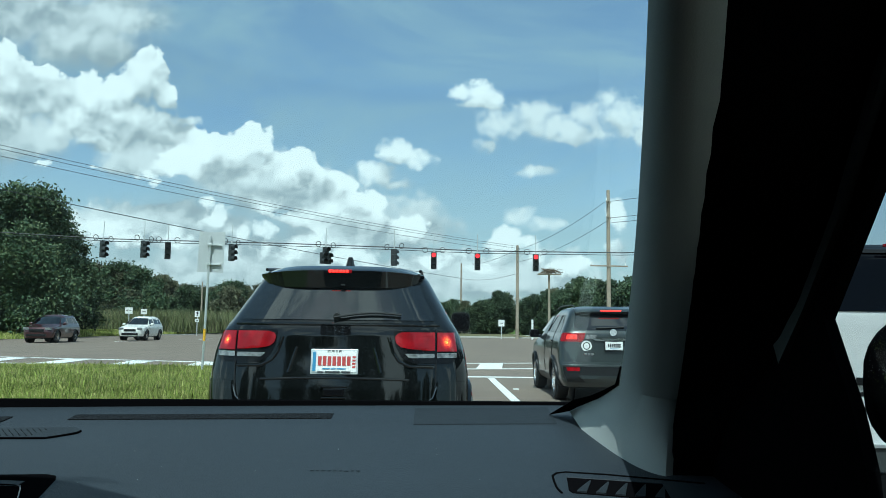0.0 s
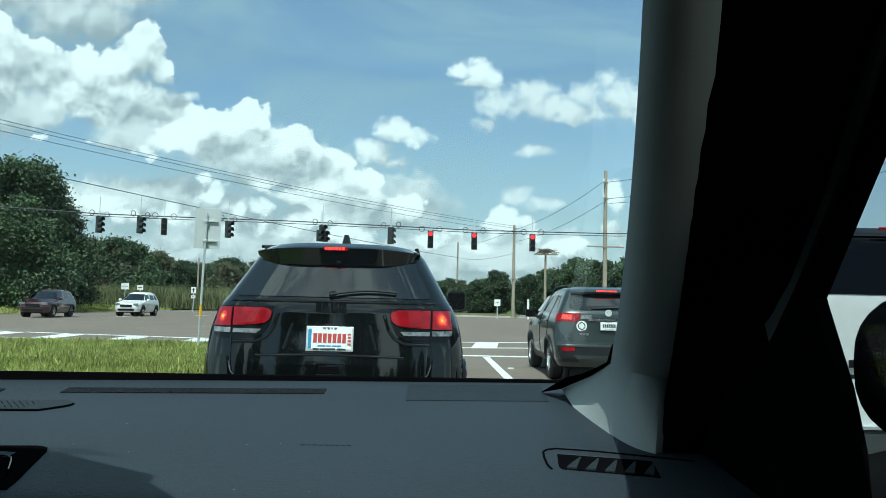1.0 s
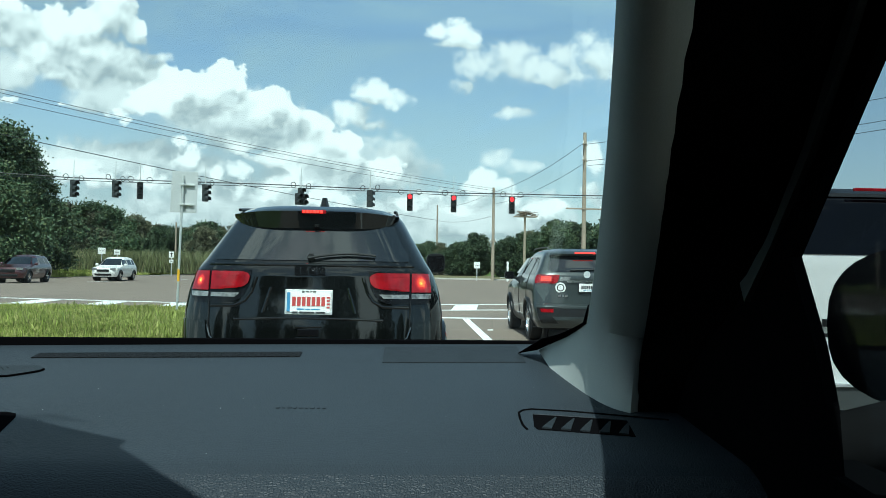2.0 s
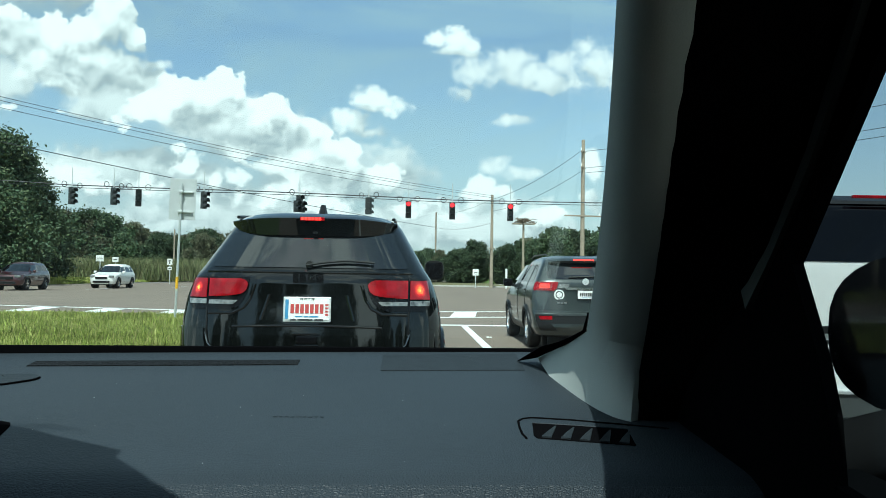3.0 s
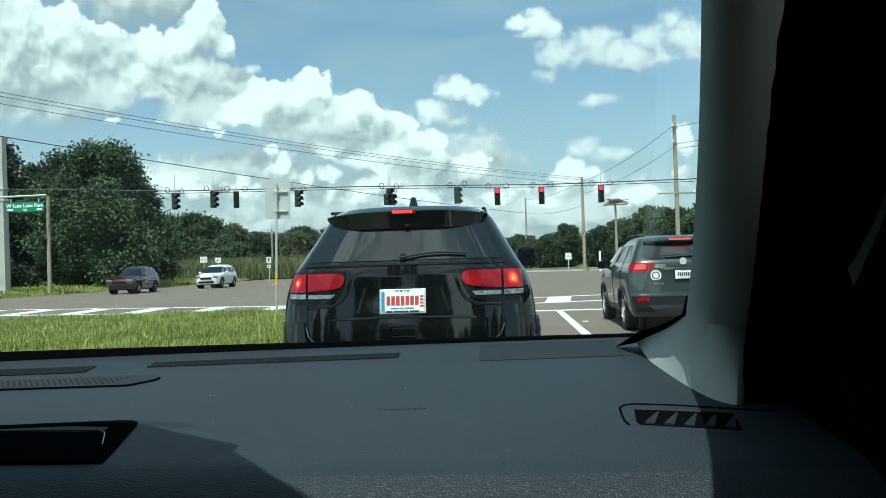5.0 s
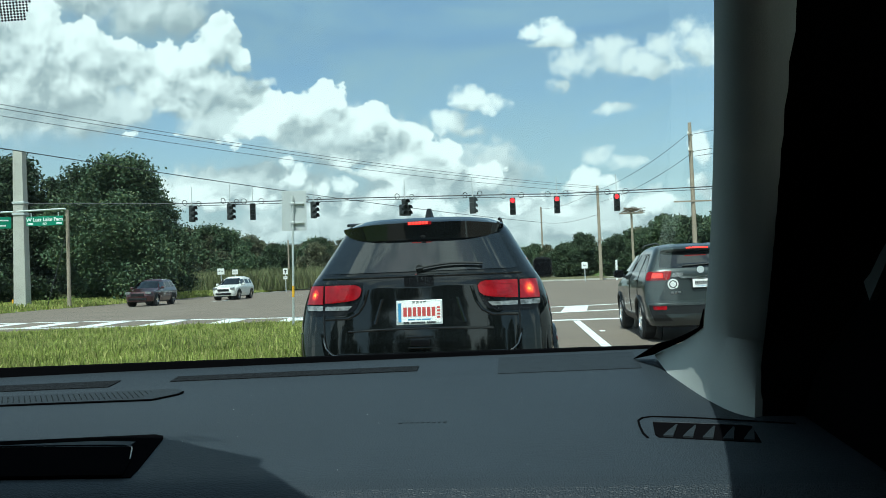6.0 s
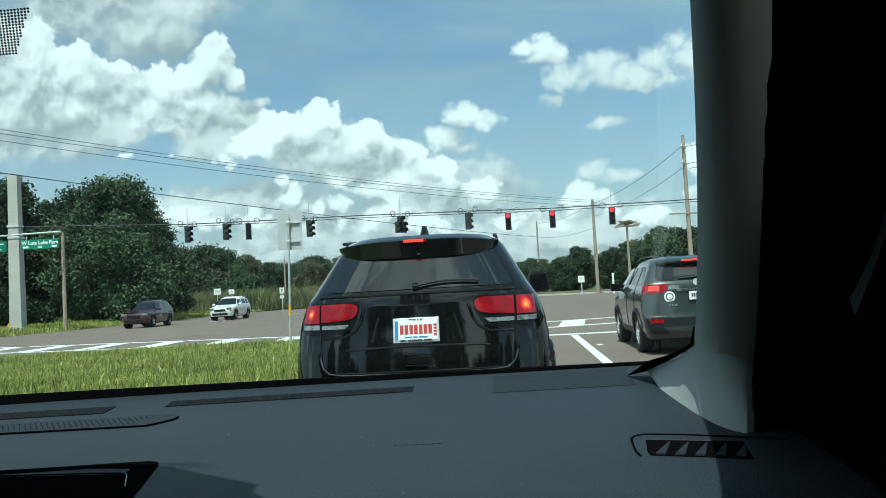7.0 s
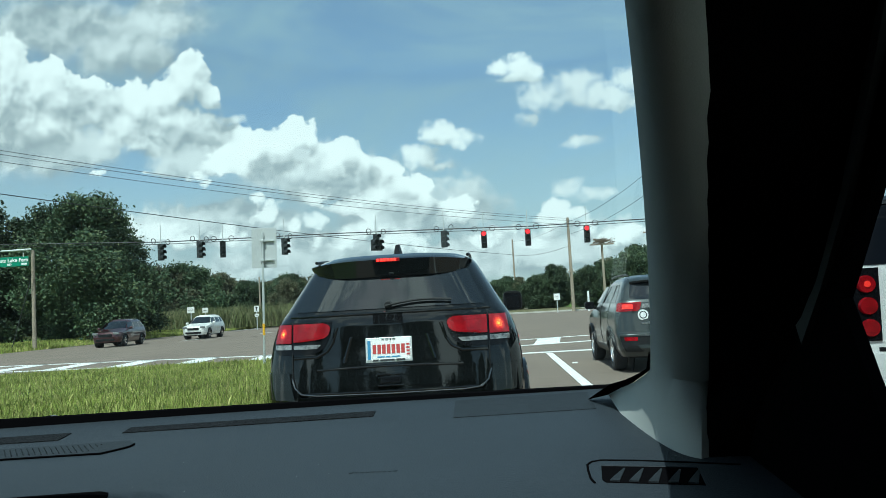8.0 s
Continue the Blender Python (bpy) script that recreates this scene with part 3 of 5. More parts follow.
# ---- trees ----
def crown_mesh(lobes, leaves, size, seed):
    rng = np.random.default_rng(seed)
    lobes = np.array(lobes, float)
    weight = lobes[:, 3] ** 2
    pick = rng.choice(len(lobes), leaves, p=weight / weight.sum())
    way = rng.normal(size=(leaves, 3))
    way /= np.linalg.norm(way, axis=1)[:, None]
    spread = rng.normal(size=(leaves, 3)) * np.array([0.44, 0.44, 0.4])
    at = lobes[pick, :3] + spread * lobes[pick, 3][:, None]
    at[:, 2] = np.maximum(at[:, 2], 0.15)
    nrm = way + 0.9 * rng.normal(size=(leaves, 3))
    nrm /= np.linalg.norm(nrm, axis=1)[:, None]
    a = np.cross(nrm, rng.normal(size=(leaves, 3)))
    a /= np.linalg.norm(a, axis=1)[:, None]
    b = np.cross(nrm, a)
    s = (size * rng.uniform(0.5, 1.3, leaves))[:, None]
    v = np.stack([at - a * s, at - b * s * 0.6 + nrm * s * 0.25, at + a * s, at + b * s * 0.6 + nrm * s * 0.25], 1).reshape(-1, 3)
    me = bpy.data.meshes.new("crown")
    me.from_pydata(v.tolist(), [], [(4 * k, 4 * k + 1, 4 * k + 2) for k in range(leaves)] + [(4 * k, 4 * k + 2, 4 * k + 3) for k in range(leaves)])
    return me


def tree(m, height, spread, mat, seed, label, leaves=5000, low=0.12, size=0.28, group="roadside trees"):
    rng = random.Random(seed)
    t = thing("tree", m, label, "tree", group)
    bm = bmesh.new()
    top = Vector((rng.uniform(-0.3, 0.3), rng.uniform(-0.3, 0.3), height * 0.72))
    rod((0, 0, -0.1), top * 0.45, height * 0.024, height * 0.017, 8, bm)
    rod(top * 0.45, top, height * 0.017, height * 0.005, 7, bm)
    lobes = []
    for k in range(80):
        f = (k + 0.5) / 80
        a, z = k * 2.4 + rng.uniform(-0.4, 0.4), height * (low + 0.14 + (0.78 - low) * f)
        wide = spread * (0.25 + 0.85 * math.sin(math.pi * min(1, 0.22 + 0.78 * f)) ** 0.8)
        d = wide * rng.uniform(0.1, 1.0)
        p = Vector((d * math.cos(a), d * math.sin(a), z))
        lobes.append((*p, spread * rng.uniform(0.16, 0.36) * (1.1 - 0.4 * f)))
        if k % 6 == 0:
            rod(top * min(0.9, max(0.2, z / height * 0.7)), p, height * 0.007, height * 0.002, 5, bm, False)
    part("trunk", bm, "bark", t, smooth=True)
    me = crown_mesh(lobes, leaves, size, seed)
    me.materials.append(M[mat])
    new("crown", me).parent = t
    return t


def forest():
    big = tree(pose(-33.0, 64.5, 0.2), 12.4, 5.0, "leaf", 21, "large dark green broadleaf tree on the verge", 60000, -0.06, 0.15)
    kinds = [tree(pose(-43.5, 66, 0.2), 13.6, 4.6, "leaf", 22, "tall dense dark green roadside tree", 40000, -0.06, 0.17),
             tree(pose(-45, 115, 0.2), 10.0, 4.6, "leaf", 23, "dark green broadleaf tree behind the reeds", 20000, -0.06, 0.2),
             tree(pose(-50, 118, 0.2), 10.0, 3.6, "leaf_olive", 24, "olive green thinly leaved tree", 16000, -0.04, 0.19),
             tree(pose(20, 112, 0), 7.5, 3.4, "leaf", 25, "dark green tree behind the far corner", 18000, -0.06, 0.19)]
    copy_thing(big, pose(-38.6, 70.0, 0.2, 0, 0, 140))
    rng = random.Random(5)
    spots = [(0, -50, 62, 1.0), (0, -55, 70, 1.0), (0, -49, 74, 0.95), (0, -62, 64, 1.0), (0, -36, 76, 0.85)]
    for k in range(26):
        x = -74 + 2.1 * k + rng.uniform(-0.8, 0.8)
        top = lerp(x, [(-60, 1.0), (-42, 0.98), (-38, 0.72), (-33, 0.66), (-30, 0.78), (-24, 0.6), (-18, 0.5)])
        spots.append(((1, 2, 2)[k % 3], x, 116 + rng.uniform(-4, 10), top * rng.uniform(0.88, 1.06)))
    for k in range(20):
        spots.append(((2, 1, 2)[k % 3], -64 + 2.4 * k + rng.uniform(-1, 1), 128 + rng.uniform(-3, 6), rng.uniform(0.72, 0.9)))
    for k in range(34):
        x = 1.5 + 1.7 * k + rng.uniform(-0.8, 0.8)
        top = lerp(x, [(0, 0.72), (7, 0.68), (10, 0.92), (14, 0.78), (18, 0.95), (22, 1.15), (40, 1.2)])
        spots.append(((3, 3, 2, 3)[k % 4], x, 113 + rng.uniform(-5, 14), top * rng.uniform(0.85, 1.05) * (0.75 if k % 4 == 2 else 1)))
    for k in range(14):
        spots.append(((3, 1)[k % 2], -22 + 5 * k, 300 + rng.uniform(-10, 30), 1.0))
    # unseen row added across the road behind, to darken reflections in the car paint
    for k in range(13):
        spots.append(((0, 1)[k % 2], -46 + 7.5 * k + rng.uniform(-2, 2), -40 + rng.uniform(-9, 6), rng.uniform(1.0, 1.35)))
    for which, x, y, s in spots:
        made = copy_thing(kinds[which], pose(x, y, 0.1, 0, 0, rng.uniform(0, 360)))
        made.scale = (s, s, s)


forest()


def far_corner():
    """Low kerbed grass strip in front of the trees across the junction."""
    edge = [(0.5, 92), (3, 90), (7, 88.5), (11.9, 88)]
    tagged(part("verge", prism([(x, y, 0.13) for x, y in edge] + [(11.9, 135, 0.13), (0.5, 135, 0.13)], (0, 0, -0.14)), "dry_verge"), "grassy verge across the junction", "verge", kind="structure")
    for a, b in zip(edge, edge[1:]):
        a, b = Vector((*a, 0.07)), Vector((*b, 0.07))
        turn = pose(0, 0, 0, 0, 0, math.degrees(math.atan2(b.y - a.y, b.x - a.x)))
        tagged(part("kerb", box((b - a).length, 0.3, 0.17, (a + b) / 2 + Vector((0, -0.15, 0.005)), 0.02, None, turn), "concrete"), "pale concrete kerb across the junction", "kerb", kind="structure")


far_corner()


# ---- signals, poles, wires and signs ----
def signal_head(at, lit, turn, sections=3, seed=0):
    s = thing("traffic_signal", pose(*at, 0, 0, turn), "black three-lens traffic signal hung from a span wire" + (", red lamp lit" if lit else ""), "traffic light", "span wire signals")
    h = 0.36
    stacks = [(0, 3)] if sections == 3 else [(-0.19, 2), (0.19, 2)]
    if sections == 5:
        stacks.append((0, 0))
    for x, n in stacks:
        for k in range(n):
            z = -h * (k + 0.5) - (h if sections == 5 else 0)
            part("housing", box(0.36, 0.22, h - 0.01, (x, 0, z), 0.02), "signal_black", s)
            part("lens", rod((x, -0.115, z), (x, -0.125, z), 0.14, sides=16), "lens_red" if lit and k == 0 else "lens_dark", s)
            bm = bmesh.new()
            rows = []
            for d in (-0.11, -0.36):
                rows.append([(x + 0.16 * math.cos(a), d, z + 0.16 * math.sin(a) - (0.02 if d < -0.2 else 0)) for a in np.linspace(-0.5, math.pi + 0.5, 12)])
            part("visor", grid(rows, bm), "signal_black", s)
    if sections == 5:
        z = -h * 0.5
        part("housing", box(0.36, 0.22, h - 0.01, (0, 0, z), 0.02), "signal_black", s)
        part("lens", rod((0, -0.115, z), (0, -0.125, z), 0.14, sides=16), "lens_red" if lit else "lens_dark", s)
        rows = [[(0.16 * math.cos(a), d, z + 0.16 * math.sin(a)) for a in np.linspace(-0.5, math.pi + 0.5, 12)] for d in (-0.11, -0.36)]
        part("visor", grid(rows), "signal_black", s)
    part("hanger", rod((0, 0, 0), (0, 0, 0.2), 0.05), "galvanised", s)
    part("antenna", rod((0, 0, 0.18), (0, 0, 1.2), 0.022), "galvanised", s)
    for x in (-0.55, 0.55):
        ring = [(x + 0.17 * math.cos(a), 0, 0.14 + 0.17 * math.sin(a)) for a in np.linspace(0, math.tau, 15)]
        part("cable_loop", pipe(ring, 0.022), "cable", s)
    return s


def wire(name, a, b, sag, r, label):
    pts = [Vector(a).lerp(Vector(b), f) - Vector((0, 0, 4 * sag * f * (1 - f))) for f in np.linspace(0, 1, 25)]
    tagged(part(name, pipe(pts, r, 5), "cable"), label, "cable", "overhead lines")


def wood_pole(at, height, r, label, arms=()):
    p = thing("utility_pole", pose(*at), label, "utility pole", "utility poles")
    part("shaft", rod((0, 0, -0.2), (0, 0, height), r, r * 0.7, 12), "wood_pole", p, smooth=True)
    for z, half, turn in arms:
        c, s = math.cos(radians(turn)), math.sin(radians(turn))
        part("crossarm", box(half * 2, 0.1, 0.12, (0, -0.18 * c, z), 0.01, None, pose(0, 0, 0, 0, 0, turn)), "wood_pole", p)
        for f in (-0.9, 0.9):
            part("insulator", rod((half * f * c, half * f * s, z + 0.06), (half * f * c, half * f * s, z + 0.3), 0.05, 0.03, 8), "sign_white", p)
    return p


def street_poles():
    p = thing("strain_pole", pose(-32.5, 50, 0.2), "square tapered concrete strain pole on the verge", "pole")
    bm = bmesh.new()
    bmesh.ops.create_cone(bm, cap_ends=True, segments=4, radius1=0.55, radius2=0.42, depth=10.4, matrix=pose(0, 0, 5.1, 0, 0, 45 + 8))
    part("shaft", bm, "concrete", p)
    for z in (6.1, 6.85):
        part("clamp", box(0.78, 0.78, 0.14, (0, 0, z), 0.01, None, pose(0, 0, 0, 0, 0, 8)), "galvanised", p)
    part("sign_arm", rod((-1.6, -0.3, 6.25), (3.3, -0.3, 6.3), 0.06), "galvanised", p)
    post = thing("sign_post", pose(-29.2, 49.9, 0.2), "grey square post at the street sign's outer end", "post")
    part("shaft", rod((0, 0, -0.2), (0, 0, 6.25), 0.13, 0.11, 10), "wood_pole", post, smooth=True)
    part("guy_wire", rod((-0.1, 0, 4.6), (-1.5, 0, 0), 0.03, sides=6), "cable", post)
    street_sign((-30.55, 49.55, 5.75))
    s2 = thing("street_sign", pose(-33.55, 49.4, 5.75, 0, 0, 40), "green street name sign beyond the strain pole", "street sign")
    part("plate", box(1.3, 0.03, 0.75, (0, 0, 0), 0.01), "sign_green", s2)
    for z, w in ((0.15, 1.0), (-0.2, 0.7)):
        part("lettering", box(w, 0.01, 0.09, (0, -0.021, z)), "sign_white", s2)
    wood_pole((14.3, 65, 0), 12.6, 0.2, "tall wooden utility pole with crossarms behind the junction", ((11.6, 0.5, 60), (10.3, 0.5, 60), (6.3, 1.6, 8)))
    wood_pole((8.9, 85, 0), 9.95, 0.19, "weathered wooden utility pole on the far corner", ((4.2, 0.4, 30),))
    wood_pole((4.4, 130, 0), 11.5, 0.17, "distant slim wooden utility pole", ())
    nest = wood_pole((13.3, 92, 0), 7.4, 0.17, "wooden pole topped by a large bird nest platform", ())
    part("platform", box(2.6, 1.0, 0.12, (0, 0, 7.35)), "wood_pole", nest)
    rng = np.random.default_rng(2)
    bm = bmesh.new()
    for _ in range(70):
        a = rng.uniform(0, math.tau)
        c = Vector((rng.normal() * 0.45, rng.normal() * 0.35, 7.5 + rng.random() * 0.4))
        d = Vector((math.cos(a), math.sin(a), rng.normal() * 0.3)) * 0.5
        rod(c - d, c + d, 0.03, sides=4, bm=bm)
    part("twig_nest", bm, "bark", nest)
    wood_pole((-29.5, 102, 0), 6.5, 0.13, "short wooden pole beside the reeds", ())


def street_sign(at):
    s = thing("street_sign", pose(*at, 0, 0, 4), "green street name sign with white lettering hung from an arm", "street sign")
    part("plate", box(2.45, 0.03, 0.62, (0, 0, 0), 0.015), "sign_green", s)
    for x in (-0.9, 0.9):
        part("hanger", rod((x, 0, 0.3), (x, 0, 0.55), 0.03, sides=6), "galvanised", s)
    for text, x, z, size in (("W Lutz Lake Fern", 0, -0.01, 0.33), ("RD", 0, -0.25, 0.2)):
        cu = bpy.data.curves.new("lettering", "FONT")
        cu.body, cu.size, cu.align_x, cu.extrude = text, size, "CENTER", 0.004
        cu.offset = 0.008
        ob = new("lettering", cu)
        ob.parent, ob.matrix_basis = s, pose(x, -0.022, z, 90, 0, 0)
        cu.materials.append(M["sign_white"])
    for x in (-0.95, 0.95):
        part("number_bar", box(0.36, 0.008, 0.12, (x, -0.02, -0.17)), "sign_white", s)


def signals():
    left = Vector((-32.2, 50, 7.0))
    right = Vector((16.0, 50, 6.15))
    pts = [left] + [Vector((x, 50, z)) for x, z in ((-20.8, 6.47), (-16.7, 6.4), (-9.6, 6.32), (-2.4, 6.15), (2.9, 6.0), (11.8, 6.0))] + [right]
    tagged(part("span_wire", pipe(pts, 0.035, 6), "cable"), "black span wire that carries the traffic signals", "cable", "overhead lines")
    tagged(part("span_wire", pipe([p + Vector((0, 0.12, -0.14)) for p in pts], 0.02, 6), "cable"), "black tether wire below the span wire", "cable", "overhead lines")
    for x, z, lit, turn, n in ((-20.75, 6.4, 0, 60, 3), (-18.2, 6.42, 0, 60, 3), (-16.7, 6.35, 0, 20, 3), (-12.7, 6.28, 0, 60, 3), (-6.8, 6.18, 0, 40, 5),
                               (-2.5, 6.12, 0, 150, 3), (0.0, 5.93, 1, 0, 3), (2.75, 5.9, 1, 0, 3), (6.42, 5.88, 1, 0, 3)):
        signal_head((x, 50, z - 0.05), lit, turn, n)


def panel_sign():
    """The guide sign seen from behind on a leaning post."""
    s = thing("guide_sign", pose(-5.4, 19, 0.0, 0, 1.4, 0), "plain aluminium sign back on a leaning white post with yellow band", "road sign")
    part("post", rod((0, 0, -0.1), (0, 0, 3.35), 0.028, sides=12), "galvanised", s, "pale steel post", smooth=True)
    part("reflector_band", rod((0, 0, 0.86), (0, 0, 1.14), 0.032, sides=12), "yellow", s, "yellow reflective band")
    part("sign_panel", box(0.62, 0.012, 0.98, (0.02, 0.07, 2.98), 0.004), "sign_back", s, "bare aluminium back of the sign")
    for z in (2.68, 3.15):
        part("bracket", box(0.34, 0.05, 0.035, (0.1, 0.035, z), 0.004), "galvanised", s)
        part("clamp", box(0.1, 0.1, 0.06, (0, 0, z), 0.01), "galvanised", s)


def small_signs():
    def sign(at, w, h, z, label, marks=()):
        s = thing("road_sign", pose(*at), label, "road sign", "small roadside signs")
        part("post", rod((0, 0, -0.2), (0, 0, z), 0.05, sides=8), "galvanised", s)
        part("sign_face", box(w, 0.02, h, (0, -0.06, z), 0.01), "sign_white", s)
        for mx, mz, mw, mh in marks:
            part("symbol_bar", box(mw, 0.01, mh, (mx, -0.075, z + mz)), "ink_black", s)
    sign((-30.3, 80, 0.1), 0.75, 0.62, 2.3, "white roadside sign on a steel post", ((-0.15, 0, 0.2, 0.05), (0.15, 0, 0.2, 0.05)))
    sign((-28.8, 80, 0.1), 0.6, 0.5, 2.2, "smaller white roadside sign on a steel post", ((0, 0, 0.35, 0.06),))
    sign((-23.5, 80, 0.0), 0.5, 0.6, 2.15, "white arrow sign on a steel post", ((0, 0, 0.1, 0.4), (0, 0.1, 0.25, 0.08)))
    sign((-23.5, 79.98, 0.0), 0.42, 0.3, 1.5, "small white plate on the same steel post", ((0, 0, 0.25, 0.06),))
    sign((6.8, 80, 0.0), 0.6, 0.65, 1.6, "white sign on a post at the far kerb", ((0, 0, 0.3, 0.05),))
    for x, y, h in ((-29.6, 79, 1.5), (9.9, 80, 2.0)):
        p = thing("marker_post", pose(x, y, 0), "white plastic marker post", "post", "marker posts")
        part("shaft", box(0.2, 0.14, h, (0, 0, h / 2), 0.04), "sign_white", p)
    for x, y in ((-27.3, 80), (-34.5, 52), (-27.6, 62)):
        p = thing("marker_post", pose(x, y, -0.05), "short yellow utility marker", "post", "marker posts")
        part("shaft", box(0.1, 0.1, 0.7, (0, 0, 0.35), 0.02), "yellow", p)


street_poles()
signals()
panel_sign()
small_signs()
for z, dx in ((12.6, 0), (12.35, 0.3), (11.9, 0.6)):
    wire("power_line", (-30.9, 45, z), (8.9 + dx, 85, z - 2.75), 0.6, 0.017, "overhead power line sagging across the junction")
wire("service_cable", (-30.5, 45, 9.85), (4.4, 130, 9.0), 0.4, 0.03, "overhead cable running to the far poles")
for a, b in (((14.0, 65, 11.6), (8.7, 85, 9.4)), ((14.6, 65, 10.3), (9.1, 85, 8.2)), ((8.7, 85, 9.4), (4.4, 130, 11.2)), ((9.1, 85, 7.0), (4.4, 130, 9.0)),
             ((14.0, 65, 11.6), (36, 34, 12.5)), ((14.6, 65, 10.3), (36, 34, 11.2)), ((14.6, 65, 9.9), (36, 34, 10.6))):
    wire("power_line", a, b, 0.5, 0.018, "overhead power line between the wooden poles")


# ---- vehicles ----
class Shell:
    """A car body as stacked plan outlines: half width, rear and front by height."""

    def __init__(self, width, rear, front, heights, depth=0.3, power=4.0, front_depth=0.6, taper=0.05):
        self.width, self.rear, self.front, self.heights = width, rear, front, heights
        self.depth, self.power, self.front_depth, self.taper = depth, power, front_depth, taper

    def half(self, z):
        return lerp(z, self.width)

    def back(self, x, z, off=0.0):
        """The point of the rear face at x and z, moved out by off."""
        f = min(1.0, abs(x) / self.half(z))
        return Vector((x, lerp(z, self.rear) + self.depth * (1 - (1 - f ** self.power) ** (1 / self.power)) - off, z))

    def side(self, y, z, sign, off=0.0):
        y0, y1, d = lerp(z, self.rear), lerp(z, self.front), self.depth
        w = self.half(z)
        mid = (y0 + y1) / 2
        w *= 1 - self.taper * max(0.0, (y - mid) / (y1 - mid)) ** 2
        if y < y0 + d:
            g = 1 - max(0.0, y - y0) / d
            w *= (1 - g ** self.power) ** (1 / self.power)
        return Vector((sign * (w + off), y, z))

    def outline(self, z, across=12, along=30):
        y0, y1, d, fd, w, p = lerp(z, self.rear), lerp(z, self.front), self.depth, self.front_depth, self.half(z), self.power
        pts = []
        for a in np.linspace(0, math.pi / 2, across):
            pts.append((w * math.sin(a) ** (2 / p), y0 + d * (1 - math.cos(a) ** (2 / p))))
        for y in np.linspace(y0 + d, y1 - fd, along)[1:-1]:
            pts.append((self.side(y, z, 1).x, y))
        wf = self.side(y1 - fd, z, 1).x
        for a in np.linspace(math.pi / 2, 0, across):
            pts.append((wf * math.sin(a) ** (2 / 2.6), y1 - fd + fd * math.cos(a) ** (2 / 2.6)))
        return [(x, y, z) for x, y in pts] + [(-x, y, z) for x, y in pts[-2:0:-1]]

    def mesh(self, wheels=(), radius=0.4, wheel_z=0.36):
        bm = grid([self.outline(z) for z in self.heights], close=True)
        bm.faces.ensure_lookup_table()
        n = len(self.outline(self.heights[0]))
        bm.verts.ensure_lookup_table()
        bm.faces.new([bm.verts[len(bm.verts) - n + k] for k in range(n)])
        gone = []
        for f in bm.faces:
            c = f.calc_center_median()
            if abs(c.x) > 0.6 * self.half(c.z) and any((c.y - y) ** 2 + (c.z - wheel_z) ** 2 < radius ** 2 for y in wheels):
                gone.append(f)
        bmesh.ops.delete(bm, geom=gone, context="FACES")
        bmesh.ops.recalc_face_normals(bm, faces=bm.faces)
        return bm

    def nose(self, x, z, off=0.0):
        """The point of the front face at x and z, moved out by off."""
        w = self.side(lerp(z, self.front) - self.front_depth, z, 1).x
        f = min(1.0, abs(x) / w)
        return Vector((x, lerp(z, self.front) - self.front_depth * (1 - (1 - f ** 2.6) ** (1 / 2.6)) + off, z))

    def back_plate(self, keys, off, thick, cols=10, rows=8):
        """A plate on the rear face; keys: rows of height, left and right."""
        zs = np.linspace(keys[0][0], keys[-1][0], rows)
        lo, hi = [(k[0], k[1]) for k in keys], [(k[0], k[2]) for k in keys]
        return slab([[self.back(x, z, off) for x in np.linspace(lerp(z, lo), lerp(z, hi), cols)] for z in zs], (0, thick, 0))

    def side_plate(self, keys, sign, off, thick=0.02, cols=10, rows=6):
        """A plate on a side; keys: rows of height, rear and front."""
        zs = np.linspace(keys[0][0], keys[-1][0], rows)
        lo, hi = [(k[0], k[1]) for k in keys], [(k[0], k[2]) for k in keys]
        return slab([[self.side(y, z, sign, off) for y in np.linspace(lerp(z, lo), lerp(z, hi), cols)] for z in zs], (-sign * thick, 0, 0))


def add_wheel(car, x, y, r, width, rim):
    w = new("wheel")
    w.parent, w.matrix_basis = car, pose(x, y, r)
    s = 1 if x > 0 else -1
    prof = [(0.62, -0.5), (0.86, -0.5), (0.97, -0.36), (1.0, 0), (0.97, 0.36), (0.86, 0.5), (0.62, 0.5)]
    bm = grid([[(width * b, r * a * math.cos(t), r * a * math.sin(t)) for a, b in prof] for t in np.linspace(0, math.tau, 29)])
    part("tyre", bm, "tyre", w, smooth=True)
    bm = bmesh.new()
    rod((s * width * 0.1, 0, 0), (s * width * 0.14, 0, 0), r * 0.6, sides=24, bm=bm)
    part("brake_disc", bm, "black_trim", w)
    bm = grid([[(s * width * b, r * a * math.cos(t), r * a * math.sin(t)) for a, b in ((0.64, 0.2), (0.66, 0.46), (0.6, 0.48), (0.57, 0.2))] for t in np.linspace(0, math.tau, 29)])
    for k in range(5):
        a = k * math.tau / 5 + 0.3
        bmesh.ops.create_cube(bm, size=1, matrix=pose(s * width * 0.38, r * 0.33 * math.cos(a), r * 0.33 * math.sin(a), math.degrees(a)) @ Matrix.Diagonal((0.04, r * 0.6, r * 0.17, 1)))
    rod((s * width * 0.3, 0, 0), (s * width * 0.47, 0, 0), r * 0.15, sides=14, bm=bm)
    part("rim", bm, rim, w, smooth=True)


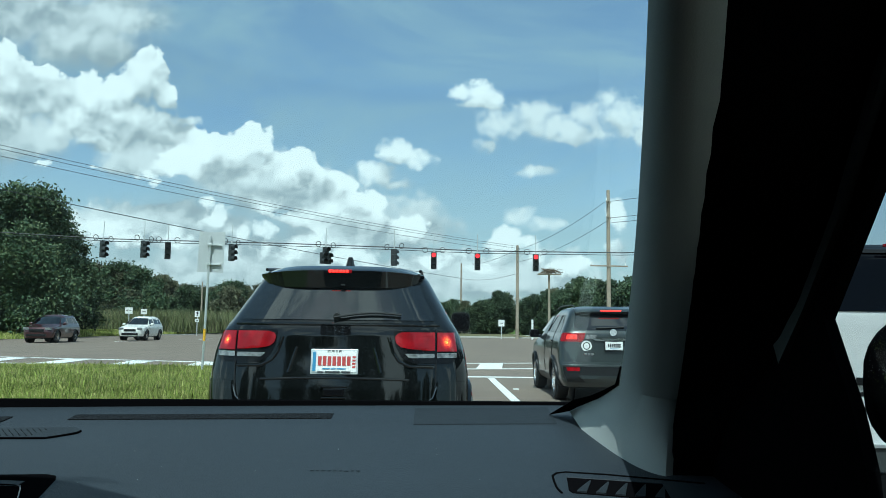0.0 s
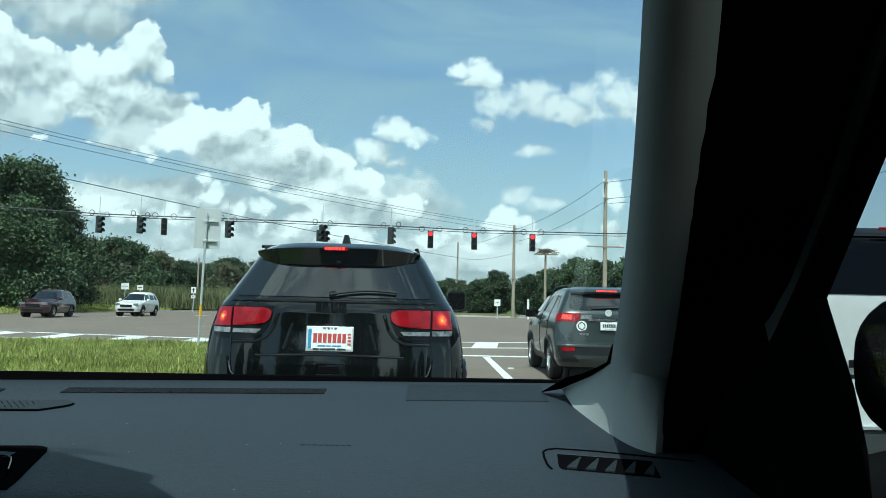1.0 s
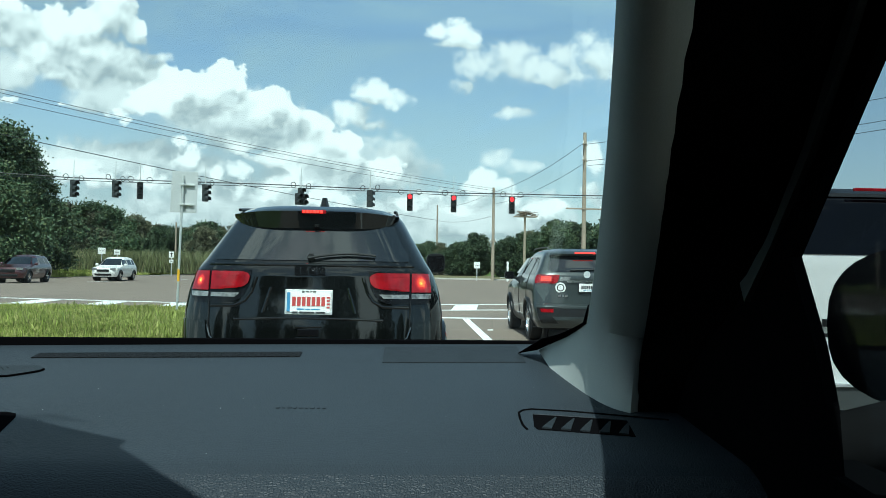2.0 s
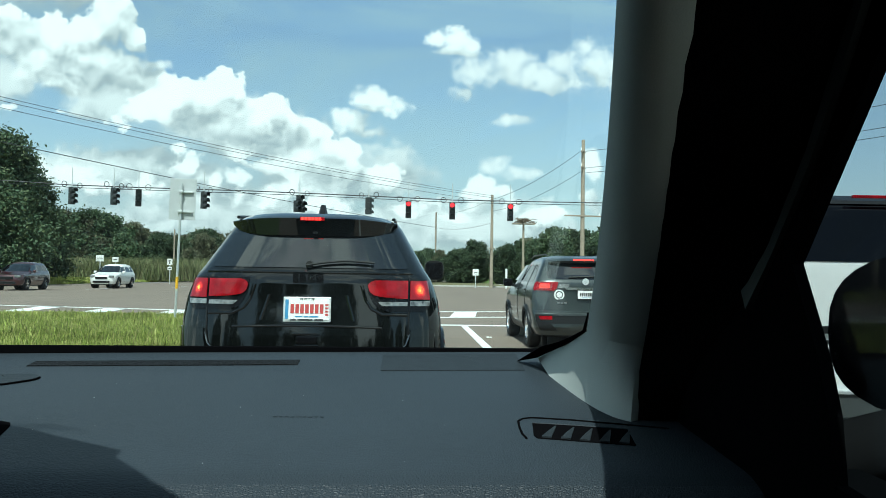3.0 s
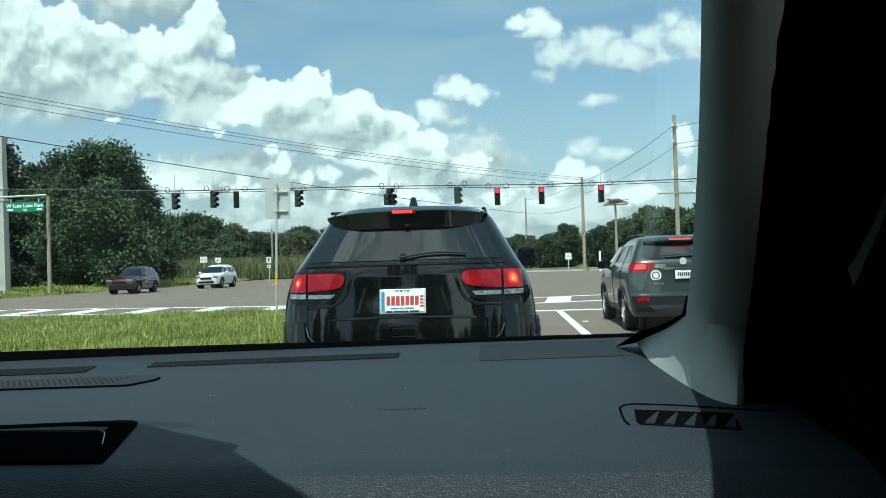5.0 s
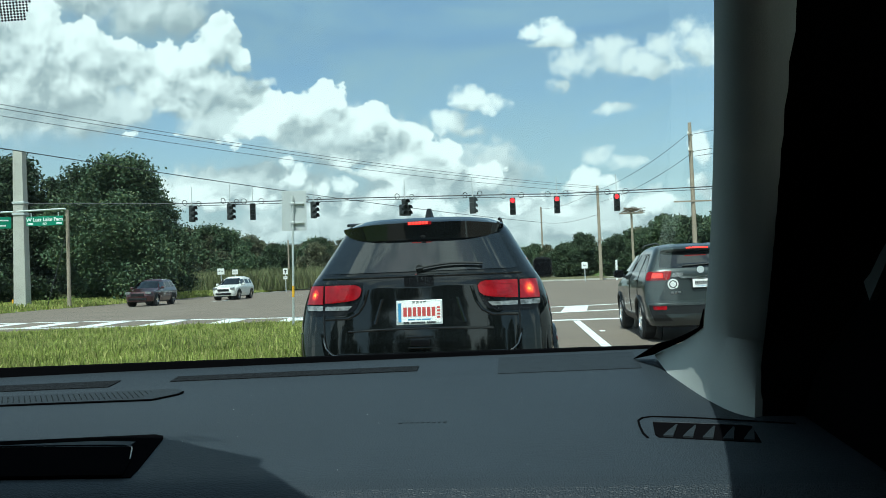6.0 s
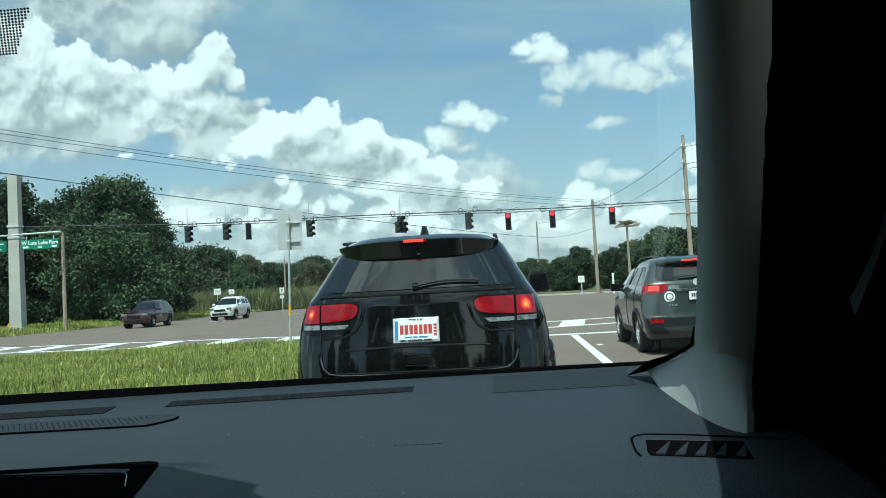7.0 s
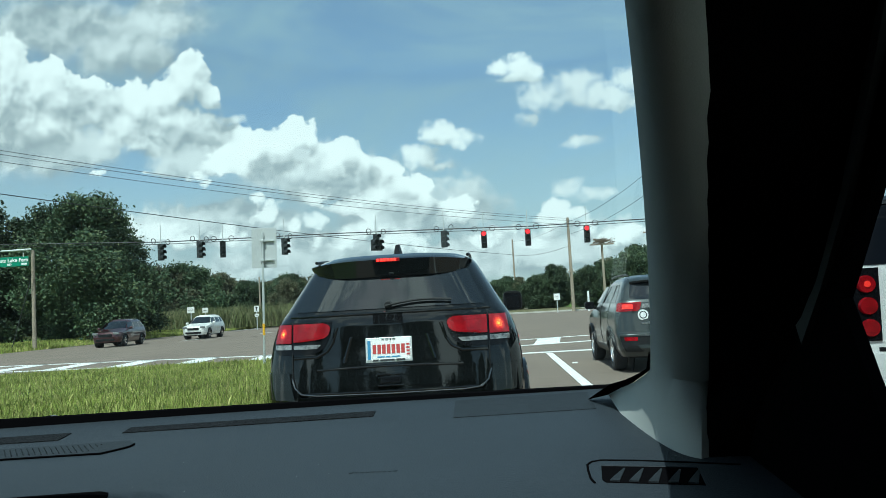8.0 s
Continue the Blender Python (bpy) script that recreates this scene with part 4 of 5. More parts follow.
def arches(car, shell, wheels, r, z, mat):
    for y in wheels:
        for s in (-1, 1):
            pts = []
            for a in np.linspace(-0.35, math.pi + 0.35, 22):
                yy, zz = y + r * math.cos(a), max(shell.heights[0] + 0.01, z + r * math.sin(a))
                pts.append(shell.side(yy, zz, s, 0.004))
            part("wheel_arch", pipe(pts, 0.035, 8), mat, car, smooth=True)
            part("wheelhouse", rod((s * (shell.half(0.6) - 0.32), y, z), (s * (shell.half(0.6) - 0.3), y, z), r + 0.05, sides=20), "black_trim", car)


def door_mirror(car, x, y, z, mat, w=0.2, h=0.17):
    s = 1 if x > 0 else -1
    bm = bmesh.new()
    bmesh.ops.create_uvsphere(bm, u_segments=16, v_segments=10, radius=1)
    for v in bm.verts:
        c = v.co
        for i in range(3):
            c[i] = math.copysign(abs(c[i]) ** 0.55, c[i])
        c.y = max(c.y, -0.45)
        v.co = (c.x * w / 2, c.y * 0.09, c.z * h / 2)
    mir = part("door_mirror", bm, mat, car, smooth=True, m=pose(x, y, z))
    part("mirror_glass", box(w * 0.82, 0.008, h * 0.78, (0, -0.044, 0), 0.002), "gloss_black", mir)
    part("mirror_stem", rod((-s * w * 0.4, 0.02, -h * 0.25), (-s * w * 0.85, 0.03, -h * 0.4), 0.03), "black_trim", mir)


def bars(parent, name, mat, at, widths, h, gap, depth=0.006, turn=None):
    """A row of plain bars in place of lettering."""
    total = sum(widths) + gap * (len(widths) - 1)
    x = at[0] - total / 2
    for w in widths:
        part(name, box(w, depth, h, (x + w / 2, at[1], at[2]), 0, None, turn), mat, parent)
        x += w + gap


def number_plate(car, at, tilt, frame_mat, with_stripe, ink="ink_red"):
    p = new("number_plate")
    p.parent, p.matrix_basis = car, pose(*at, tilt)
    part("plate_frame", box(0.318, 0.012, 0.168, (0, 0, 0), 0.004), frame_mat, p)
    part("plate_face", box(0.296, 0.008, 0.142, (0, -0.006, 0.0), 0.002), "plate_white", p)
    bars(p, "plate_bar", ink, (0.0, -0.011, 0.004), [0.024] * 7, 0.062, 0.0085, 0.004)
    bars(p, "frame_bar", "ink_black", (0, -0.008, 0.068), [0.02, 0.02, 0.012, 0.02], 0.016, 0.008, 0.004)
    bars(p, "frame_bar", "ink_black", (0, -0.008, -0.07), [0.04, 0.1, 0.06], 0.012, 0.01, 0.004)
    bars(p, "plate_bar", "ink_blue", (0.0, -0.011, -0.048), [0.05, 0.03, 0.06], 0.008, 0.008, 0.004)
    if with_stripe:
        part("plate_stripe", box(0.022, 0.004, 0.13, (-0.134, -0.011, 0)), "ink_blue", p)
        for k in range(4):
            part("plate_stripe", box(0.022, 0.004, 0.012, (0.132, -0.011, -0.035 + 0.022 * k)), "ink_red", p)


def black_suv():
    car = thing("black_suv", pose(-0.598, 5.18, 0), "glossy black mid-size SUV stopped with brake lamps lit", "car")
    heights = [0.3, 0.36, 0.42, 0.48, 0.54, 0.6, 0.66, 0.72, 0.74, 0.78, 0.84, 0.9, 0.96, 1.02, 1.08, 1.14, 1.2, 1.25, 1.29, 1.32, 1.38, 1.44, 1.5, 1.56, 1.61, 1.65, 1.68, 1.7, 1.715]
    s = Shell([(0.3, 0.84), (0.42, 0.9), (0.55, 0.915), (0.74, 0.92), (0.95, 0.918), (1.1, 0.895), (1.2, 0.86), (1.26, 0.83), (1.32, 0.79), (1.5, 0.69), (1.61, 0.63), (1.66, 0.59), (1.7, 0.5), (1.715, 0.4)],
              [(0.3, 0.12), (0.42, 0.07), (0.72, 0.09), (0.9, 0.115), (1.1, 0.145), (1.25, 0.16), (1.31, 0.2), (1.6, 0.4), (1.66, 0.46), (1.7, 0.55), (1.715, 0.7)],
              [(0.3, 4.75), (0.6, 4.8), (0.95, 4.72), (1.08, 4.3), (1.14, 3.5), (1.3, 3.2), (1.6, 2.5), (1.7, 2.2), (1.715, 2.0)], heights, 0.5, 3.3)
    wheels = (0.98, 3.9)
    part("body", s.mesh(wheels, 0.45, 0.39), "car_black", car, smooth=True)
    part("underbody", box(1.5, 4.0, 0.2, (0, 2.4, 0.36)), "black_trim", car)
    arches(car, s, wheels, 0.46, 0.39, "car_black")
    for y in wheels:
        for x in (-0.79, 0.79):
            add_wheel(car, x, y, 0.39, 0.26, "black_trim")
    part("rear_window", s.back_plate([(1.315, -0.665, 0.665), (1.34, -0.67, 0.67), (1.45, -0.61, 0.61), (1.57, -0.555, 0.555)], 0.006, 0.03, 16, 10), "dark_glass", car, "dark tinted rear window", smooth=True)
    for sign in (-1, 1):
        part("side_window", s.side_plate([(1.3, 0.75, 3.1), (1.45, 0.9, 2.75), (1.58, 1.1, 2.4)], sign, 0.004, 0.02, 14, 6), "dark_glass", car, smooth=True)
        part("roof_rail", pipe([(sign * 0.56, y, 1.675 + 0.035 * min(1, (y - 0.55) / 0.5, (2.35 - y) / 0.5)) for y in np.linspace(0.55, 2.35, 12)], 0.012, 8), "black_trim", car, smooth=True)
        door_mirror(car, sign * 0.94, 3.02, 1.325, "black_trim", 0.2, 0.2)
    # spoiler: a thick lip above the window, lower edge bowed
    rows = []
    for f in np.linspace(0, 1, 5):
        rows.append([Vector((x, 0.30 + 0.22 * (x / 0.6) ** 4 + 0.035 * (1 - f) + (0.12 if f > 0.95 else 0), (1 - f) * (1.54 + 0.085 * (abs(x) / 0.6) ** 7) + f * (1.70 - 0.055 * (abs(x) / 0.6) ** 4))) for x in np.linspace(-0.59, 0.59, 21)])
    part("spoiler", slab(rows, (0, 0.2, 0.0)), "car_black", car, "black roof spoiler above the rear window", smooth=True)
    part("brake_strip", box(0.17, 0.02, 0.026, (0.0, 0.315, 1.655), 0.004), "lamp_red", car)
    for k in range(6):
        part("brake_led", box(0.018, 0.02, 0.018, (-0.068 + 0.024 * k, 0.302, 1.655), 0.003), "led_red", car)
    part("wiper", pipe([s.back(x, 1.33 + 0.02 * math.sin((x + 0.02) / 0.46 * math.pi) + 0.05 * (x + 0.02), 0.03) for x in np.linspace(-0.02, 0.44, 9)], 0.009, 6), "tyre", car, smooth=True)
    part("wiper_hub", rod((0.0, 0.19, 1.335), (0.0, 0.25, 1.345), 0.025), "tyre", car)
    part("washer_nozzle", box(0.03, 0.02, 0.012, (0.02, 0.33, 1.56), 0.003), "black_trim", car)
    # tail lamps: housing, red inner and outer glass, clear lower strip, lit bulb
    for sign in (-1, 1):
        def mirror(keys):
            return [(z, a, b) if sign > 0 else (z, -b, -a) for z, a, b in keys]
        lamp = part("tail_lamp", s.back_plate(mirror([(1.025, 0.53, 0.79), (1.06, 0.45, 0.84), (1.15, 0.405, 0.842), (1.245, 0.395, 0.825)]), 0.006, 0.06, 22, 10), "gloss_black", car, "black lamp housing", smooth=True)
        part("red_glass", s.back_plate(mirror([(1.112, 0.62, 0.675), (1.122, 0.5, 0.675), (1.135, 0.44, 0.675), (1.16, 0.412, 0.675), (1.2, 0.402, 0.675), (1.222, 0.415, 0.675), (1.235, 0.45, 0.675)]), 0.018, 0.03, 12, 12), "lamp_red", lamp, "red tail lamp glass", smooth=True)
        part("lamp_strip", s.back_plate(mirror([(1.208, 0.43, 0.66), (1.218, 0.44, 0.66)]), 0.021, 0.005, 8, 2), "lamp_red", lamp)
        part("red_glass", s.back_plate(mirror([(1.105, 0.69, 0.828), (1.235, 0.69, 0.815)]), 0.018, 0.03, 12, 6), "lamp_red", lamp, "red tail lamp glass", smooth=True)
        mid = s.back(sign * 0.758, 1.172, 0.0205)
        glow = s.back_plate(mirror([(1.109, 0.694, 0.815), (1.2, 0.694, 0.815), (1.231, 0.694, 0.808)]), 0.0205, 0.008, 14, 10)
        bmesh.ops.translate(glow, verts=glow.verts, vec=-mid)
        part("brake_bulb", glow, "bulb_wide" if sign > 0 else "bulb_small", lamp, "lit orange-red brake lamp", smooth=True, m=Matrix.Translation(mid))
        part("reverse_glass", s.back_plate(mirror([(1.062, 0.5, 0.672), (1.09, 0.47, 0.672)]), 0.012, 0.02, 8, 3), "lamp_clear", lamp, "clear reversing lamp glass")
        part("reverse_glass", s.back_plate(mirror([(1.062, 0.69, 0.825), (1.095, 0.69, 0.828)]), 0.012, 0.02, 8, 3), "lamp_clear", lamp, "clear reversing lamp glass")
    # tailgate relief
    part("tailgate_crease", pipe([s.back(x, 0.925 - 0.012 * (x / 0.5) ** 2, 0.0) for x in np.linspace(-0.5, 0.5, 24)], 0.009, 8), "car_black", car, smooth=True)
    part("tailgate_bead", pipe([s.back(x, 1.283, 0.0) for x in np.linspace(-0.7, 0.7, 30)], 0.012, 10), "car_black", car, smooth=True)
    part("tailgate_bead", pipe([s.back(x, 0.757, 0.0) for x in np.linspace(-0.58, 0.58, 24)], 0.01, 10), "car_black", car, smooth=True)
    for sign in (-1, 1):
        part("tailgate_facet", slab([[s.back(sign * (0.26 + 0.05 * f + d), 1.13 - 0.17 * f, 0.006 - 0.012 * abs(d) / 0.02) for d in (-0.02, 0, 0.02)] for f in np.linspace(0, 1, 6)], (0, 0.02, 0)), "car_black", car, smooth=True)
        part("lamp_chamfer", pipe([s.back(sign * x, z, 0.002) for x, z in ((0.36, 1.2), (0.39, 1.1), (0.43, 1.04), (0.5, 1.005), (0.67, 1.0))], 0.012, 8), "car_black", car, smooth=True)
    part("handle_recess", box(0.14, 0.02, 0.05, (0.0, 0.096, 0.832), 0.008), "gloss_black", car)
    part("handle_lip", box(0.18, 0.03, 0.012, (0.0, 0.1, 0.87), 0.005), "car_black", car)
    part("handle_lip", box(0.16, 0.025, 0.01, (0.0, 0.094, 0.795), 0.004), "car_black", car)
    for sign in (-1, 1):
        part("tailgate_gap", pipe([s.back(sign * x, z, 0.003) for x, z in ((0.683, 1.25), (0.683, 1.0), (0.68, 0.86), (0.66, 0.79), (0.6, 0.752))], 0.005, 5), "black_trim", car)
        part("bumper_corner", s.back_plate([(0.72, 0.66, 0.9), (0.8, 0.685, 0.903), (0.9, 0.7, 0.9)] if sign > 0 else [(0.72, -0.9, -0.66), (0.8, -0.903, -0.685), (0.9, -0.9, -0.7)], 0.03, 0.03, 14, 6), "car_black", car, smooth=True)
    part("bumper", s.back_plate([(0.42, -0.84, 0.84), (0.5, -0.89, 0.89), (0.7, -0.905, 0.905), (0.735, -0.9, 0.9)], 0.012, 0.03, 30, 8), "car_black", car, "black painted rear bumper", smooth=True)
    # bright metal pipe stands in for the sun's glint on the bumper edge
    part("bumper_glint", pipe([s.back(x, z, 0.008) for x, z in ((-0.69, 0.87), (-0.665, 0.8), (-0.62, 0.757), (-0.5, 0.745), (0, 0.742), (0.5, 0.745), (0.62, 0.757), (0.665, 0.8), (0.69, 0.87))], 0.006, 8), "trim_glint", car, "sun glint on the bumper edge, built as a thin bright strip", smooth=True)
    bars(car, "badge_bar", "gloss_black", (0.0, 0.148, 1.243), [0.036, 0.046, 0.046, 0.05], 0.058, 0.008, 0.024)
    number_plate(car, (0.0, 0.122, 1.033), -8, "galvanised", True)
    fin = bmesh.new()
    bmesh.ops.create_cone(fin, cap_ends=True, segments=10, radius1=0.055, radius2=0.022, depth=0.1, matrix=pose(0, 1.0, 1.76) @ Matrix.Diagonal((0.8, 1.7, 1, 1)))
    part("roof_antenna", fin, "black_trim", car, smooth=True)


def grey_suv():
    car = thing("grey_suv", pose(3.13, 13.42, 0), "dark grey compact SUV stopped with brake lamps lit", "car")
    heights = [0.28, 0.34, 0.4, 0.46, 0.52, 0.58, 0.64, 0.7, 0.76, 0.82, 0.88, 0.94, 1.0, 1.06, 1.12, 1.17, 1.22, 1.28, 1.34, 1.4, 1.46, 1.52, 1.57, 1.61, 1.64, 1.655]
    s = Shell([(0.28, 0.82), (0.4, 0.89), (0.7, 0.92), (0.9, 0.92), (1.05, 0.9), (1.17, 0.86), (1.3, 0.79), (1.5, 0.7), (1.57, 0.66), (1.61, 0.62), (1.64, 0.54), (1.655, 0.42)],
              [(0.28, 0.08), (0.42, 0.0), (0.64, 0.02), (0.68, 0.09), (1.0, 0.14), (1.2, 0.16), (1.25, 0.22), (1.52, 0.42), (1.58, 0.5), (1.655, 0.7)],
              [(0.28, 4.5), (0.6, 4.57), (0.9, 4.45), (1.05, 3.9), (1.1, 3.4), (1.3, 3.0), (1.55, 2.4), (1.655, 2.0)], heights, 0.28, 4.0)
    wheels = (0.92, 3.58)
    part("body", s.mesh(wheels, 0.39, 0.35), "grey_paint", car, smooth=True)
    part("underbody", box(1.4, 3.9, 0.2, (0, 2.3, 0.34)), "black_trim", car)
    arches(car, s, wheels, 0.4, 0.35, "black_trim")
    for y in wheels:
        for x in (-0.79, 0.79):
            add_wheel(car, x, y, 0.355, 0.23, "chrome")
    part("rear_window", s.back_plate([(1.235, -0.62, 0.62), (1.26, -0.66, 0.66), (1.4, -0.62, 0.62), (1.54, -0.58, 0.58)], 0.006, 0.03, 14, 8), "dark_glass", car, "dark tinted rear window", smooth=True)
    for sign in (-1, 1):
        for a, b in ((0.62, 1.02), (1.1, 2.0), (2.08, 2.95)):
            shift = 0.18
            part("side_window", s.side_plate([(1.2, a - (0.1 if a < 1 else 0), b + (0.25 if b > 2.5 else 0)), (1.36, a + 0.04, b + (0.02 if b > 2.5 else 0)), (1.5, a + (shift if a < 1 else 0.02), b - (0.25 if b > 2.5 else 0))], sign, 0.004, 0.02, 8, 5), "dark_glass", car, smooth=True)
        part("door_gap", pipe([s.side(2.04, z, sign, 0.002) for z in np.linspace(0.45, 1.5, 10)], 0.006, 5), "black_trim", car)
        part("door_gap", pipe([s.side(1.06, z, sign, 0.002) for z in np.linspace(0.75, 1.5, 8)], 0.006, 5), "black_trim", car)
        part("sill", s.side_plate([(0.3, 1.35, 3.15), (0.42, 1.32, 3.18)], sign, 0.012, 0.03, 10, 3), "black_trim", car)
        for y in (1.2, 2.2):
            part("door_handle", box(0.03, 0.2, 0.03, s.side(y, 1.04, sign, 0.012), 0.008), "grey_paint", car)
        part("roof_rail", pipe([(sign * 0.58, y, 1.635 + 0.045 * min(1, (y - 0.6) / 0.2, (2.4 - y) / 0.2)) for y in np.linspace(0.6, 2.4, 14)], 0.013, 8), "black_trim", car, smooth=True)
        door_mirror(car, sign * 0.99, 3.0, 1.15, "black_trim", 0.2, 0.16)

        def mirror(keys):
            return [(z, a, b) if sign > 0 else (z, -b, -a) for z, a, b in keys]
        part("tail_lamp", s.back_plate(mirror([(1.04, 0.55, 0.88), (1.08, 0.5, 0.885), (1.19, 0.47, 0.85)]), 0.012, 0.05, 16, 6), "lamp_red", car, "red tail lamp", smooth=True)
        part("brake_bulb", s.back_plate(mirror([(1.08, 0.62, 0.8), (1.16, 0.62, 0.78)]), 0.018, 0.012, 6, 3), "lamp_glow", car)
        part("brake_bulb", s.back_plate(mirror([(1.11, 0.69, 0.74), (1.14, 0.69, 0.74)]), 0.022, 0.012, 6, 3), "led_red", car)
        part("reverse_glass", s.back_plate(mirror([(1.09, 0.3, 0.48), (1.16, 0.28, 0.46)]), 0.012, 0.02, 6, 3), "lamp_clear", car)
        part("reflector", s.back_plate(mirror([(0.55, 0.6, 0.8), (0.61, 0.6, 0.82)]), 0.03, 0.02, 6, 3), "lamp_red", car)
    part("spoiler", slab([[Vector((x, 0.33 + 0.1 * (x / 0.6) ** 4 + dy, z - 0.02 * (x / 0.6) ** 4)) for x in np.linspace(-0.6, 0.6, 13)] for z, dy in ((1.53, 0.02), (1.56, 0), (1.6, 0.06), (1.64, 0.3))], (0, 0.12, 0)), "grey_paint", car, smooth=True)
    part("tailgate_gap", s.back_plate([(0.672, -0.6, 0.6), (0.68, -0.6, 0.6)], 0.004, 0.01, 14, 2), "black_trim", car)
    part("brake_strip", box(0.36, 0.02, 0.022, (0, 0.325, 1.575), 0.004), "led_red", car)
    part("number_trim", s.back_plate([(1.06, -0.34, 0.34), (1.1, -0.36, 0.36)], 0.025, 0.03, 8, 3), "chrome", car, "bright trim above the plate")
    number_plate(car, (0.0, 0.09, 0.975), -4, "black_trim", False, "ink_black")
    part("wiper", pipe([s.back(x, 1.27 + 0.05 * (x + 0.3), 0.025) for x in np.linspace(-0.28, 0.2, 6)], 0.015, 6), "black_trim", car)
    part("emblem", rod(s.back(0.0, 1.2, 0.02), s.back(0.0, 1.2, 0.0), 0.06, sides=18), "chrome", car)
    for r, mat, off in ((0.09, "sign_white", 0.012), (0.065, "grey_paint", 0.015), (0.048, "sign_white", 0.018)):
        part("round_sticker", rod(s.back(-0.46, 0.97, off), s.back(-0.46, 0.97, off - 0.006), r, sides=24), mat, car, "round white sticker")
    bars(car, "badge_bar", "chrome", (-0.42, 0.105, 0.83), [0.05, 0.04, 0.05], 0.035, 0.012, 0.01)
    part("bumper", s.back_plate([(0.36, -0.8, 0.8), (0.5, -0.86, 0.86), (0.64, -0.88, 0.88)], 0.022, 0.08, 24, 6), "black_trim", car, "dark plastic rear bumper", smooth=True)
    part("bumper_trim", s.back_plate([(0.62, -0.88, 0.88), (0.66, -0.88, 0.88)], 0.035, 0.05, 24, 3), "grey_paint", car, smooth=True)
    part("skid_plate", s.back_plate([(0.36, -0.5, 0.5), (0.48, -0.62, 0.62)], 0.035, 0.04, 12, 3), "grey_paint", car, smooth=True)


def white_suv():
    car = thing("white_suv", pose(3.56, 5.42, 0), "large white boxy SUV with round-lens tail lamps", "car")
    heights = [0.35, 0.42, 0.5, 0.58, 0.66, 0.74, 0.82, 0.9, 0.98, 1.06, 1.14, 1.22, 1.3, 1.38, 1.43, 1.5, 1.6, 1.7, 1.78, 1.84, 1.89, 1.92, 1.935]
    s = Shell([(0.35, 0.92), (0.5, 0.98), (0.9, 1.0), (1.38, 0.97), (1.45, 0.94), (1.75, 0.84), (1.84, 0.79), (1.9, 0.7), (1.935, 0.5)],
              [(0.35, 0.1), (0.7, 0.08), (1.4, 0.1), (1.8, 0.2), (1.88, 0.26), (1.935, 0.45)],
              [(0.35, 4.9), (0.8, 5.0), (1.05, 4.9), (1.15, 4.4), (1.2, 3.9), (1.4, 3.7), (1.8, 3.1), (1.935, 2.7)], heights, 0.16, 5.0)
    wheels = (1.15, 4.1)
    part("body", s.mesh(wheels, 0.46, 0.4), "white_paint", car, smooth=True)
    part("underbody", box(1.6, 4.4, 0.2, (0, 2.5, 0.42)), "black_trim", car)
    arches(car, s, wheels, 0.47, 0.4, "white_paint")
    for y in wheels:
        for x in (-0.86, 0.86):
            add_wheel(car, x, y, 0.4, 0.26, "chrome")
    part("rear_window", s.back_plate([(1.42, -0.9, 0.9), (1.6, -0.86, 0.86), (1.86, -0.74, 0.74)], 0.006, 0.03, 20, 8), "privacy_glass", car, "black rear window", smooth=True)
    for sign in (-1, 1):
        for a, b in ((0.18, 1.55), (1.62, 2.55), (2.62, 3.55)):
            part("side_window", s.side_plate([(1.42, a, b + (0.1 if b > 3 else 0)), (1.8, a + 0.1, b - (0.35 if b > 3 else 0))], sign, 0.004, 0.02, 10, 5), "privacy_glass", car, smooth=True)

        def mirror(keys):
            return [(z, a, b) if sign > 0 else (z, -b, -a) for z, a, b in keys]
        lamp = part("tail_lamp", s.back_plate(mirror([(0.9, 0.8, 0.985), (1.4, 0.78, 0.962)]), 0.012, 0.08, 12, 6), "gloss_black", car, "black tail lamp housing", smooth=True)
        for z in (0.99, 1.14, 1.29):
            p = s.back(sign * 0.865, z, 0.014)
            part("round_lens", rod(p + Vector((0, 0.02, 0)), p - Vector((0, 0.01, 0)), 0.065, 0.058, 20), "lamp_red", lamp, "round red lens", smooth=True)
        part("brake_bulb", rod(s.back(sign * 0.865, 1.29, 0.026), s.back(sign * 0.865, 1.29, 0.032), 0.022, sides=10), "lamp_glow", lamp)
        part("roof_rail", pipe([(sign * 0.66, y, 1.9 + 0.06 * min(1, (y - 0.5) / 0.1, (3.0 - y) / 0.1)) for y in np.linspace(0.5, 3.0, 14)], 0.02, 6), "black_trim", car)
        part("side_trim", s.side_plate([(0.72, 1.75, 3.5), (0.8, 1.75, 3.5)], sign, 0.012, 0.02, 8, 2), "white_paint", car)
        door_mirror(car, sign * 1.1, 3.6, 1.4, "white_paint", 0.2, 0.22)
    fuel = rod(s.side(1.1, 1.15, -1, 0.002), s.side(1.1, 1.15, -1, 0.008), 0.1, sides=20)
    part("fuel_flap", fuel, "white_paint", car)
    part("roof_lip", s.back_plate([(1.85, -0.78, 0.78), (1.93, -0.5, 0.5)], 0.02, 0.1, 16, 4), "black_trim", car, "black lip above the rear window", smooth=True)
    part("brake_strip", box(0.5, 0.03, 0.022, (0, 0.17, 1.9), 0.005), "lamp_red", car)
    bars(car, "badge_bar", "black_trim", (-0.42, 0.068, 0.93), [0.07, 0.06, 0.06, 0.06, 0.06], 0.055, 0.03, 0.012)
    part("bumper", s.back_plate([(0.5, -0.95, 0.95), (0.56, -0.97, 0.97), (0.81, -0.98, 0.98)], 0.03, 0.1, 24, 6), "white_paint", car, "white painted rear bumper", smooth=True)
